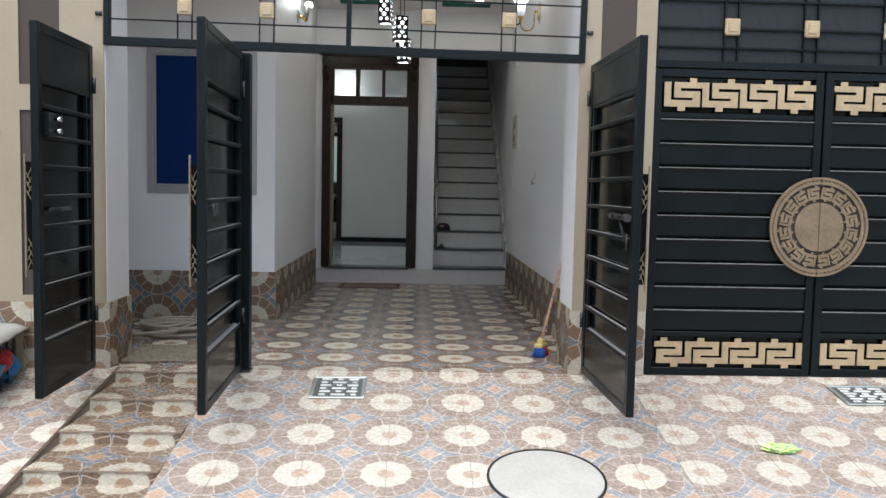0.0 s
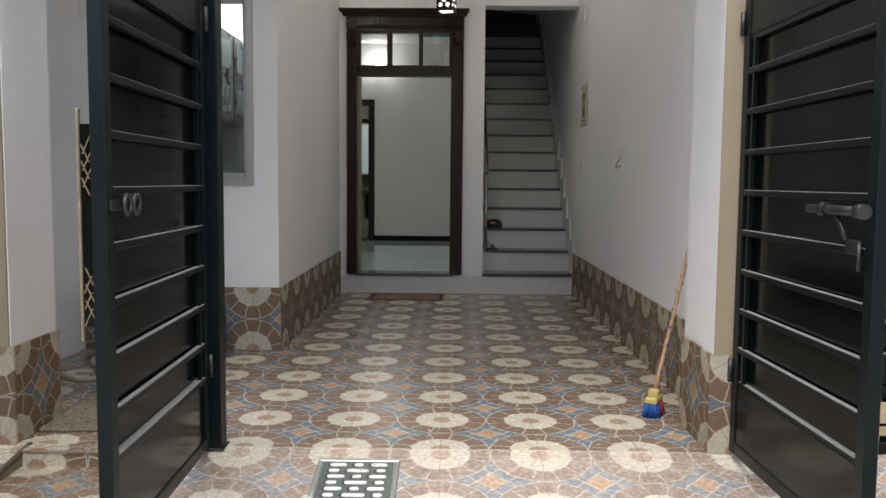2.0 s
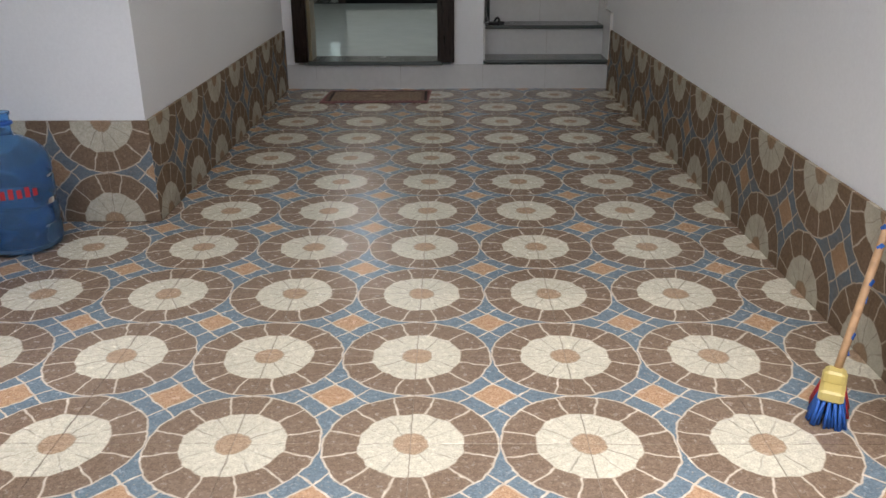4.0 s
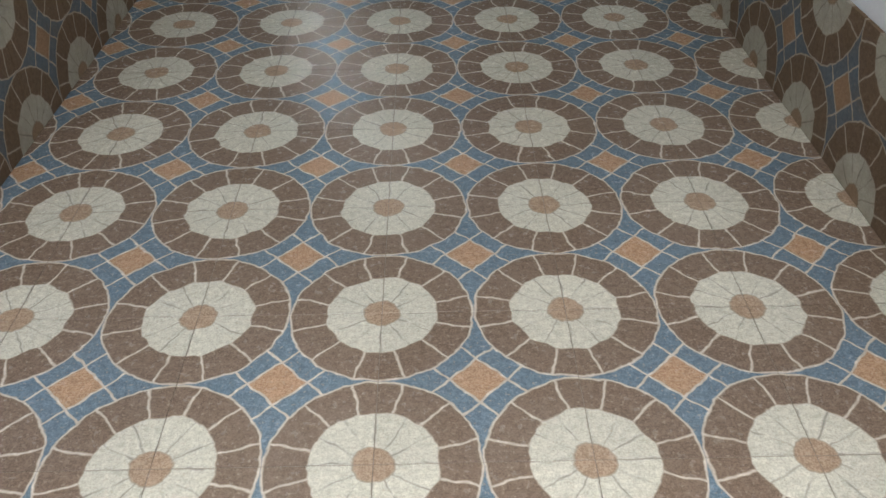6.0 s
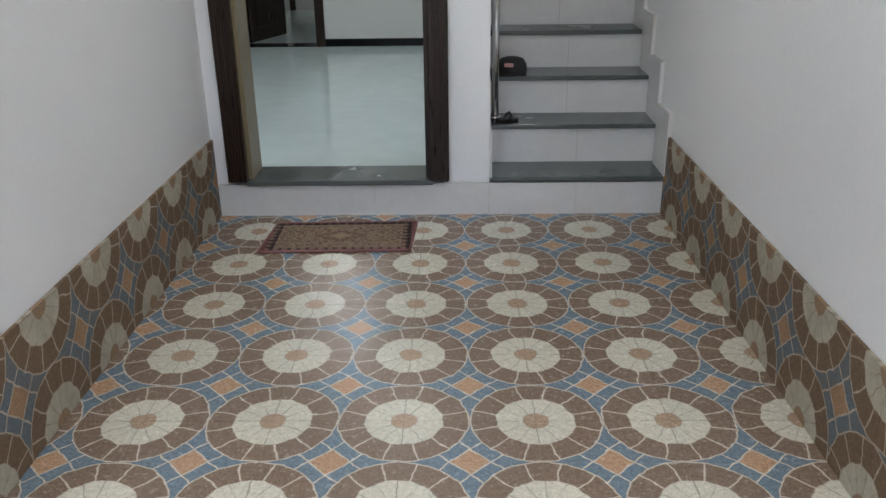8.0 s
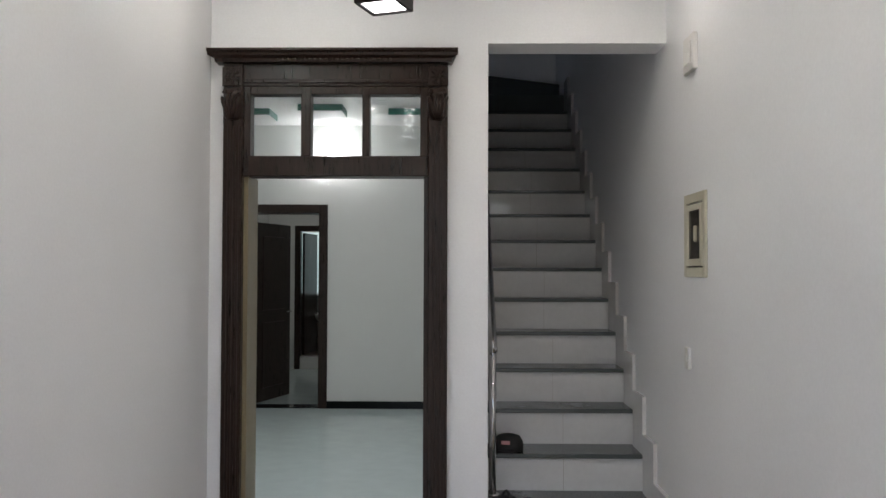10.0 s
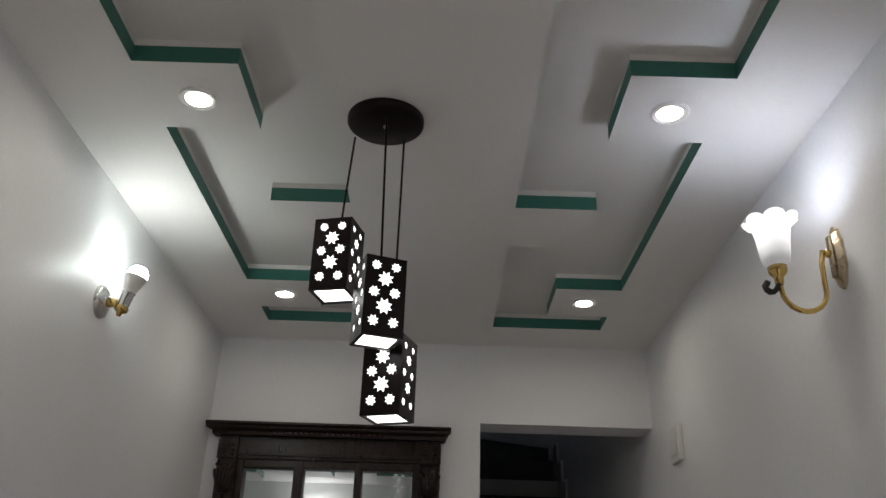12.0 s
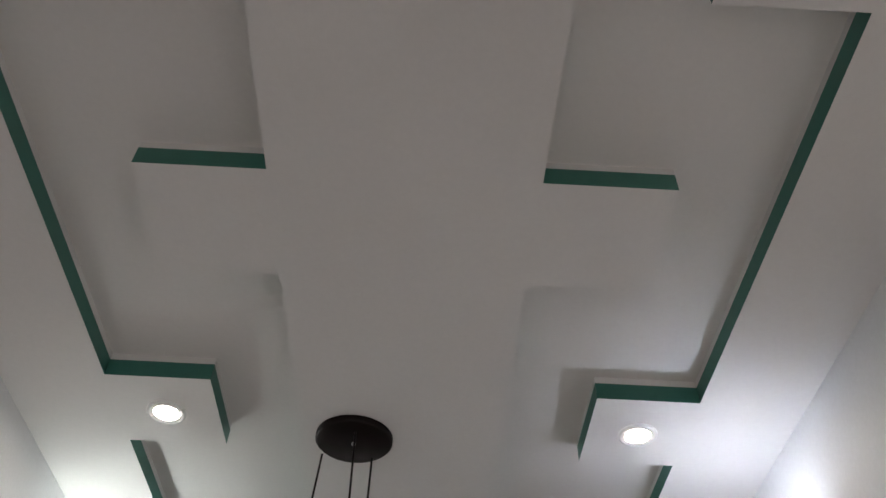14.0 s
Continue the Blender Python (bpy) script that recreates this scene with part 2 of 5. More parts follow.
def wood_mat():
    n = Net("dark_stained_wood")
    p = n.pos()
    x, y, z = n.split(p)
    grain = n.noise(n.join(n.m("MULTIPLY", x, 9), n.m("MULTIPLY", y, 9), n.m("MULTIPLY", z, 0.8)), 9.0, 5, 0.7)
    c = n.mix(n.ramp(grain, 0.3, 0.7), (0.0085, 0.0046, 0.0034), (0.030, 0.0155, 0.0105))
    n.bump(grain, 0.25, 0.001)
    return n.set(col=c, rough=n.ramp(grain, 0.3, 0.7, 0.24, 0.38), spec=0.3)


def rug_mat(name, a, b, c, scale):
    n = Net(name)
    o = n.obj()
    x, y, z = n.split(o)
    weave = n.noise(n.join(n.m("MULTIPLY", x, 1.0), n.m("MULTIPLY", y, 4.0)), 160.0, 3)
    motif = n.noise(n.join(n.m("ABSOLUTE", x), n.m("ABSOLUTE", y)), scale, 2)
    col = n.mix(n.ramp(motif, 0.44, 0.50), a, b)
    col = n.mix(n.ramp(motif, 0.56, 0.60), col, c)
    col = n.mix(n.ramp(weave, 0.35, 0.65, 0.0, 0.35), col, tuple(q * 0.4 for q in a))
    n.bump(weave, 0.8, 0.003)
    return n.set(col=col, rough=0.95, spec=0.1)


def clear_glass(name, tint=(0.95, 0.98, 0.98), rough=0.0):
    n = Net(name)
    return n.set(col=tint, rough=rough, trans=1.0, ior=1.45)


def bottle_mat():
    n = Net("blue_bottle_plastic")
    return n.set(col=(0.34, 0.60, 0.90), rough=0.06, trans=0.92, ior=1.16)


def opal_mat():
    n = Net("opal_shade_glass")
    z = n.split(n.obj())[2]
    # emission stands in for the bulb's light in the glass, stronger upwards
    return n.set(col=(0.80, 0.83, 0.84), rough=0.25, emit=(0.93, 0.97, 1.0), power=n.ramp(z, -0.02, 0.06, 0.08, 0.62))


M_WOOD = wood_mat()
M_JAMB = paint("oak_jamb", (0.19, 0.15, 0.085), 0.4, 60, 0.15)
M_MAT = rug_mat("grey_mat_weave", (0.20, 0.17, 0.13), (0.28, 0.25, 0.20), (0.13, 0.11, 0.085), 30.0)
M_GLASS = clear_glass("window_glass")
M_BOTTLE = bottle_mat()
M_OPAL = opal_mat()
M_BULB = glow("lit_bulb", (0.88, 1.0, 0.97), 44.0)
M_SPOT = glow("lit_downlight", (1.0, 0.94, 0.85), 58.0)
M_DIFF = glow("lit_pendant_acrylic", (0.97, 0.98, 1.0), 1.7)
M_FILM = paint("blue_window_film", (0.002, 0.022, 0.120), 0.5, 30, 0.06, 3, 0.05, spec=0.15)
M_BLUE = paint("blue_bristle", (0.016, 0.10, 0.40), 0.6, 200, 0.3)
M_RED = paint("red_plastic", (0.42, 0.02, 0.03), 0.4, 60, 0.1)
M_YELLOW = paint("yellow_plastic", (0.52, 0.42, 0.15), 0.4, 60, 0.1)
M_STICK = paint("printed_broom_stick", (0.44, 0.27, 0.15), 0.4, 45, 0.35, 30, 0.1)
M_DARKBIT = paint("black_rubber", (0.012, 0.012, 0.013), 0.6, 60, 0.2)
M_PINK = paint("pink_patch", (0.50, 0.25, 0.25), 0.7, 60, 0.2)
M_LIME = paint("lime_wrapper", (0.45, 0.62, 0.25), 0.35, 60, 0.2)
M_SHEET = paint("white_tarpaulin", (0.34, 0.35, 0.32), 0.55, 30, 0.10, 4, 0.3)
M_SACK = paint("blue_packaging", (0.03, 0.20, 0.48), 0.35, 30, 0.2)


# ---- building blocks ----
def box(bm, x0, x1, y0, y1, z0, z1, bev=0.0, m=None, mi=0):
    """A box, its edges bevelled, in the mesh bm."""
    vs = [bm.verts.new((x, y, z)) for x in (x0, x1) for y in (y0, y1) for z in (z0, z1)]
    fs = [bm.faces.new([vs[i] for i in f]) for f in ((0, 1, 3, 2), (4, 6, 7, 5), (0, 4, 5, 1), (2, 3, 7, 6), (0, 2, 6, 4), (1, 5, 7, 3))]
    for f in fs:
        f.material_index = mi
    if bev:
        es = list({e for f in fs for e in f.edges})
        r = bmesh.ops.bevel(bm, geom=es, offset=bev, segments=1, affect="EDGES", profile=0.5)
        vs = list({v for f in r["faces"] for v in f.verts} | {v for v in vs if v.is_valid})
    if m is not None:
        bmesh.ops.transform(bm, matrix=m, verts=vs)
    return bm


def tube(bm, pts, r, sides=10, cap=True, mi=0):
    """A round bar through points; r may be one radius or one for each point."""
    pts = [Vector(p) for p in pts]
    rs = r if isinstance(r, (list, tuple)) else [r] * len(pts)
    rings, side = [], None
    for i, p in enumerate(pts):
        d = (pts[min(i + 1, len(pts) - 1)] - pts[max(i - 1, 0)]).normalized()
        if side is None:
            side = d.cross(Vector((0, 0, 1)) if abs(d.z) < 0.9 else Vector((1, 0, 0))).normalized()
        side = (side - d * side.dot(d)).normalized()
        up = d.cross(side)
        rings.append([bm.verts.new(p + (side * math.cos(k * math.tau / sides) + up * math.sin(k * math.tau / sides)) * rs[i]) for k in range(sides)])
    for a, b in zip(rings, rings[1:]):
        for k in range(sides):
            f = bm.faces.new((a[k], a[(k + 1) % sides], b[(k + 1) % sides], b[k]))
            f.smooth, f.material_index = True, mi
    if cap:
        bm.faces.new(rings[0][::-1]).material_index = mi
        bm.faces.new(rings[-1]).material_index = mi
    return bm


def lathe(bm, prof, sides=24, m=None, wave=None):
    """A turned shape from (radius, height) pairs."""
    rings = []
    for i, (r, z) in enumerate(prof):
        ring = []
        for k in range(sides):
            a = k * math.tau / sides
            q, h = (wave(i, a, r, z) if wave else (r, z))
            v = Vector((q * math.cos(a), q * math.sin(a), h))
            ring.append(bm.verts.new(m @ v if m is not None else v))
        rings.append(ring)
    for a, b in zip(rings, rings[1:]):
        for k in range(sides):
            bm.faces.new((a[k], a[(k + 1) % sides], b[(k + 1) % sides], b[k])).smooth = True
    return bm


def mesh(name, bm, *mats):
    bmesh.ops.recalc_face_normals(bm, faces=bm.faces[:])
    me = bpy.data.meshes.new(name)
    bm.to_mesh(me)
    bm.free()
    for m in mats:
        me.materials.append(m)
    return me


def part(name, bm, material, parent, label=""):
    """Links a bmesh as one mesh object under a thing or a part."""
    ob = new(name, mesh(name, bm, *(material if isinstance(material, tuple) else (material,))))
    ob.parent = parent
    return tagged(ob, label)


def solid(name, bm, material, label="", category="", kind="", group=""):
    return tagged(new(name, mesh(name, bm, *(material if isinstance(material, tuple) else (material,)))), label, category, group, kind)


def thing(name, x, y, z, label, category, group="", rz=0.0, kind=""):
    ob = new(name)
    ob.empty_display_size = 0.1
    ob.matrix_basis = pose(x, y, z, 0, 0, rz)
    return tagged(ob, label, category, group, kind)


def B(*a, **k):
    return box(bmesh.new(), *a, **k)


# ---- large structure ----
def _inner_ceiling():
    bm = B(-2.75, 0.3, YE + 0.2, 6.8, 3.10, 3.2)
    for x0, x1, y in ((-2.0, -1.55, 5.7), (-1.25, -0.85, 5.5), (-0.45, 0.05, 5.7)):
        box(bm, x0, x1, y, y + 0.35, 3.04, 3.0995, mi=1)
        box(bm, x0 + 0.004, x1 - 0.004, y + 0.004, y + 0.346, 3.036, 3.04)
    return bm


def structure():
    w = 0.22
    wall_l = B(XL - w, XL, YW + 0.2, YE, 0, 3.5)
    solid("wall_west", wall_l, M_WALL, "white painted corridor wall above a tiled skirting", "wall", "structure")
    solid("wall_east", B(XR, XR + w, FY + 0.1, 7.0, -0.2, 6.0), M_WALL, "white painted wall beside the staircase", "wall", "structure")
    bm = B(XL - w, -0.99 + 0.03, YE, YE + 0.2, 0, 3.5)
    box(bm, 0.10, 0.325, YE, YE + 0.2, 0, 3.5)
    box(bm, -0.96, 0.10, YE, YE + 0.2, 2.60, 3.5)
    box(bm, 0.325, XR, YE, YE + 0.2, 2.735, 3.5)
    solid("wall_north", bm, M_WALL, "white end wall round the door and stair opening", "wall", "structure")
    # window wall with an opening
    bm = B(XB - 0.2, -2.095, YW, YW + 0.2, 0, 3.5)
    box(bm, -1.205, XL, YW, YW + 0.2, 0, 3.5)
    box(bm, -2.095, -1.205, YW, YW + 0.2, 0, 1.04)
    box(bm, -2.095, -1.205, YW, YW + 0.2, 2.235, 3.5)
    solid("wall_window", bm, M_WALL, "white painted wall with a window over tiled skirting", "wall", "structure")
    solid("wall_bay", B(XB - 0.2, XB, FY + 0.36, YW, 0, 3.5), M_WALL, "white painted side wall of the entrance bay", "wall", "structure")
    # street front
    bm = B(1.085, 1.545, FY + 0.012, -2.00, -0.3, 6.0, mi=0)
    solid("pillar_east", bm, M_WALL, "white gate pillar with a tiled foot", "pillar", "structure")
    bm = B(1.0855, 1.21, FY, FY + 0.0115, 0.4, 6.0)
    box(bm, 1.42, 1.545, FY, FY + 0.012, 0.4, 6.0)
    box(bm, 1.21, 1.42, FY + 0.004, FY + 0.012, 0.4, 1.72)
    solid("facade_trim_east", bm, M_BEIGE, "beige painted facade strips of the pillar", "facade", "structure")
    solid("facade_panel_east", B(1.21, 1.42, FY + 0.006, FY + 0.012, 1.72, 6.0), M_BROWN, "brown recessed facade panel above the pillar", "facade", "structure")
    solid("pillar_west", B(XB - 0.2, -1.730, FY + 0.012, -2.04, -0.3, 6.0), M_WALL, "white gate pillar with a tiled foot", "pillar", "structure")
    bm = B(-6.0, -2.228, FY, FY + 0.3, 0.40, 6.0)
    box(bm, -1.99, -1.735, FY, FY + 0.012, 0.40, 6.0)
    box(bm, -2.228, -1.99, FY, FY + 0.012, 1.54, 1.69)
    box(bm, -2.228, -1.99, FY, FY + 0.012, 0.40, 0.44)
    solid("facade_west", bm, M_BEIGE, "beige painted street facade with shallow recesses", "facade", "structure")
    bm = B(-2.228, -1.99, FY + 0.010, FY + 0.016, 1.69, 6.0)
    box(bm, -2.228, -1.99, FY + 0.010, FY + 0.016, 0.44, 1.54)
    solid("facade_panel_west", bm, M_BROWN, "brown recessed panels in the beige facade", "facade", "structure")
    bm = B(-1.73, 1.085, -2.40, -2.02, 2.78, 6.0)
    box(bm, 1.50, 6.5, -2.2, -2.02, 2.78, 6.0)
    box(bm, 3.66, 6.5, -2.4, -2.1, -0.3, 6.0)
    solid("facade_upper", bm, M_BEIGE, "beige facade above the gates", "facade", "structure")
    # garage behind the closed gate
    bm = B(1.43, 4.2, 1.9, 2.0, 0, 3.0)
    box(bm, 4.1, 4.2, -2.1, 1.9, 0, 3.0)
    box(bm, 1.43, 4.2, -2.1, 2.0, 2.9, 3.0)
    solid("wall_garage", bm, M_BROWN, "dim walls behind the closed gate", "wall", "structure")
    # street, out of view: ground kept pale to bounce light, wall added opposite
    solid("ground", B(-60, 60, -60, 30, -1.3, -0.458), M_ASPHALT, "grey street ground reaching out to the horizon", "ground", "structure")
    solid("wall_opposite", B(-14, 14, -15.2, -15.0, -0.46, 3.4), M_BEIGE, "unseen plain wall added across the street", "wall", "structure")
    # inner room
    bm = B(XL - 1.6, 1.3, YE + 0.2, 7.0, ZI - 0.1, ZI)
    box(bm, -2.6, -0.9, 7.0, 11.0, ZI - 0.1, ZI)
    solid("floor_inner", bm, M_INFLOOR, "polished white floor of the inner room", "floor", "structure")
    bm = B(-1.17, 0.4, 6.6, 6.8, ZI, 3.5)
    box(bm, -1.95, -1.17, 6.6, 6.8, 2.26, 3.5)
    box(bm, -2.9, -1.95, 6.6, 6.8, ZI, 3.5)
    solid("wall_inner", bm, M_INWALL, "pale wall of the inner room with black baseboard", "wall", "structure")
    solid("baseboard", B(-1.17, 0.3, 6.585, 6.6, ZI, ZI + 0.075), M_BLACK, "black polished stone baseboard", "baseboard", "structure")
    solid("threshold", B(-1.95, -1.17, 6.6, 6.8, ZI, ZI + 0.008), M_BLACK, "black stone threshold of the inner doorway", "threshold", "structure")
    bm = B(-2.75, -2.65, YE + 0.2, 6.6, 0, 3.5)
    solid("wall_inner_west", bm, M_INWALL, "pale side wall of the inner room", "wall", "structure")
    solid("wall_stair", B(0.2, 0.325, YE + 0.2, 7.0, 0, 6.0), M_WALL, "white wall between room and stairs", "wall", "structure")
    solid("ceiling_inner", _inner_ceiling(), (M_CEIL, M_GREEN), "white ceiling of the inner room", "ceiling", "structure")
    bm = B(-2.6, -2.5, 6.8, 11.0, ZI, 3.3)
    box(bm, -0.95, -0.85, 6.8, 11.0, ZI, 3.3)
    box(bm, -2.5, -2.06, 9.9, 10.0, ZI, 3.3)
    box(bm, -1.50, -0.95, 9.9, 10.0, ZI, 3.3)
    box(bm, -2.06, -1.50, 9.9, 10.0, 2.2, 3.3)
    box(bm, -2.6, -0.85, 11.0, 11.1, ZI, 3.3)
    box(bm, -2.6, -0.85, 6.8, 11.1, 3.2, 3.3)
    solid("wall_back_room", bm, M_INWALL, "pale walls of the room beyond", "wall", "structure")
    # kitchen behind the window
    bm = B(-2.45, -2.25, YW + 0.2, 2.0, 0, 3.3)
    box(bm, -2.45, XL - w, 2.0, 2.1, 0, 3.3)
    box(bm, -2.45, XL - w, YW + 0.2, 2.0, 3.2, 3.3)
    box(bm, -2.25, XL - w, YW + 0.2, 2.0, 0, 0.05)
    solid("wall_kitchen", bm, M_INWALL, "pale walls of the kitchen behind the window", "wall", "structure")
    # stairwell closing; an unseen opening added at the back lets daylight in
    bm = B(0.325, XR, 6.6, 6.8, 0, 4.35)
    box(bm, 0.325, 0.52, 6.6, 6.8, 4.35, 5.05)
    box(bm, 1.02, XR, 6.6, 6.8, 4.35, 5.05)
    box(bm, 0.325, XR, 6.6, 6.8, 5.05, 6.0)
    box(bm, 0.2, XR, YE + 0.2, 6.8, 5.6, 5.7)
    box(bm, 0.325, XR, YE + 0.2, 3.0, 3.5, 3.6)
    box(bm, 0.325, XR, 2.9, 3.0, 3.6, 5.6)
    solid("wall_stair_head", bm, M_WALL, "white walls closing the stairwell, with an unseen opening added for daylight", "wall", "structure")


def ceiling():
    """Stepped plaster ceiling: two channels with tabs from both sides; green edges."""
    xs = sorted({XB, XL, -0.757, -0.517, -0.463, -0.228, 0.368, 0.616, 0.662, 0.905, XR})
    ys = sorted({-2.3, -1.80, -1.612, -1.297, -0.868, -0.545, -0.112, 0.212, 0.672, 0.995, 1.417, 1.75, 1.938, YE})

    def up(x, y):
        if not -1.80 < y < 1.938:
            return False
        s = "l" if -0.757 < x < -0.228 else ("r" if 0.368 < x < 0.905 else "")
        if not s:
            return False
        outer = x < -0.463 if s == "l" else x > 0.616
        inner = x > -0.517 if s == "l" else x < 0.662
        if outer and any(a < y < b for a, b in ((-1.612, -1.297), (-0.112, 0.212), (1.417, 1.75))):
            return False
        if inner and any(a < y < b for a, b in ((-0.868, -0.545), (0.672, 0.995))):
            return False
        return True

    bm = bmesh.new()
    H, G = 0.074, 0.053
    cx, cy = [(a + b) / 2 for a, b in zip(xs, xs[1:])], [(a + b) / 2 for a, b in zip(ys, ys[1:])]

    def quad(pts, mi):
        bm.faces.new([bm.verts.new(p) for p in pts]).material_index = mi

    for i, x in enumerate(cx):
        for j, y in enumerate(cy):
            if xs[i + 1] <= XL and y > YW:
                continue
            u = up(x, y)
            z = ZC + (H if u else 0)
            quad([(xs[i], ys[j], z), (xs[i], ys[j + 1], z), (xs[i + 1], ys[j + 1], z), (xs[i + 1], ys[j], z)], 0)
            if u:
                for nx, ny, a, b, d in ((cx[i - 1], y, (xs[i], ys[j]), (xs[i], ys[j + 1]), 0), (cx[min(i + 1, len(cx) - 1)], y, (xs[i + 1], ys[j]), (xs[i + 1], ys[j + 1]), 0),
                                        (x, cy[j - 1], (xs[i], ys[j]), (xs[i + 1], ys[j]), 0), (x, cy[j + 1], (xs[i], ys[j + 1]), (xs[i + 1], ys[j + 1]), 0)):
                    if not up(nx, ny):
                        quad([(*a, ZC), (*b, ZC), (*b, ZC + G), (*a, ZC + G)], 1)
                        quad([(*a, ZC + G), (*b, ZC + G), (*b, ZC + H), (*a, ZC + H)], 0)
    bmesh.ops.remove_doubles(bm, verts=bm.verts[:], dist=0.0004)
    box(bm, XB, XR, -2.3, YE, ZC + 0.16, ZC + 0.25)
    ob = solid("ceiling", bm, (M_CEIL, M_GREEN), "white stepped plaster ceiling with green painted edges", "ceiling", "structure")
    return ob


structure()
ceiling()


# ---- tiled surfaces ----
_tile_cache = {}


def tile_mesh(w, h, mat, th=0.012, gap=0.0007):
    key = (round(w, 3), round(h, 3), mat.name)
    if key not in _tile_cache:
        bm = bmesh.new()
        a, b = w / 2 - gap, h / 2 - gap
        e = 0.0006
        lo = [bm.verts.new((x, y, -th)) for x, y in ((-a, -b), (a, -b), (a, b), (-a, b))]
        md = [bm.verts.new((x, y, -e)) for x, y in ((-a, -b), (a, -b), (a, b), (-a, b))]
        tp = [bm.verts.new((x, y, 0)) for x, y in ((-a + e, -b + e), (a - e, -b + e), (a - e, b - e), (-a + e, b - e))]
        for r0, r1 in ((lo, md), (md, tp)):
            for k in range(4):
                bm.faces.new((r0[k], r0[(k + 1) % 4], r1[(k + 1) % 4], r1[k]))
        bm.faces.new(tp)
        _tile_cache[key] = mesh("tile", bm, mat)
    return _tile_cache[key]


def tile_field(parent, m, u0, u1, v0, v1, mat, ou=0.0, ov=0.0, skip=None):
    """Lays tiles over a rectangle in the plane m; joints run through the lattice points."""
    def cuts(a, b, o):
        k = [a] + [o + i * P for i in range(-40, 41) if a + 0.012 < o + i * P < b - 0.012] + [b]
        return list(zip(k, k[1:]))
    rnd = random.Random(5)
    for a, b in cuts(u0, u1, ou):
        for c, d in cuts(v0, v1, ov):
            if skip and skip((a + b) / 2, (c + d) / 2):
                continue
            ob = new("tile", tile_mesh(b - a, d - c, mat))
            ob.parent = parent
            ob.matrix_basis = m @ pose((a + b) / 2, (c + d) / 2, rnd.uniform(-0.0004, 0.0004))


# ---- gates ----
# near-black brass: shade between the raised medallion pieces is in this colour
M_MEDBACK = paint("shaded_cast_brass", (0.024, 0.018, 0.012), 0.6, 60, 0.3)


def key_cells():
    """The meander unit as butted bars: x and z from 0 to 1."""
    bars = ((0.0, 0.17, 0.0, 1.0), (0.17, 0.94, 0.0, 0.27), (0.745, 0.94, 0.27, 0.37), (0.255, 0.94, 0.37, 0.64), (0.255, 0.425, 0.64, 0.76), (0.255, 1.0, 0.76, 1.0),
            (0.66, 0.84, 1.0, 1.17), (0.36, 0.55, -0.17, 0.0))
    for a, b, c, d in bars:
        yield a, b, (c + 0.17) / 1.34, (d + 0.17) / 1.34


def meander(bm, x0, x1, z0, z1, y, units, depth=0.012, flip=False):
    w = (x1 - x0) / units
    for u in range(units):
        for a, b, c, d in key_cells():
            if flip:
                a, b = 1 - b, 1 - a
            box(bm, x0 + (u + a) * w, x0 + (u + b) * w, y - depth, y, z0 + c * (z1 - z0), z0 + d * (z1 - z0))
    return bm


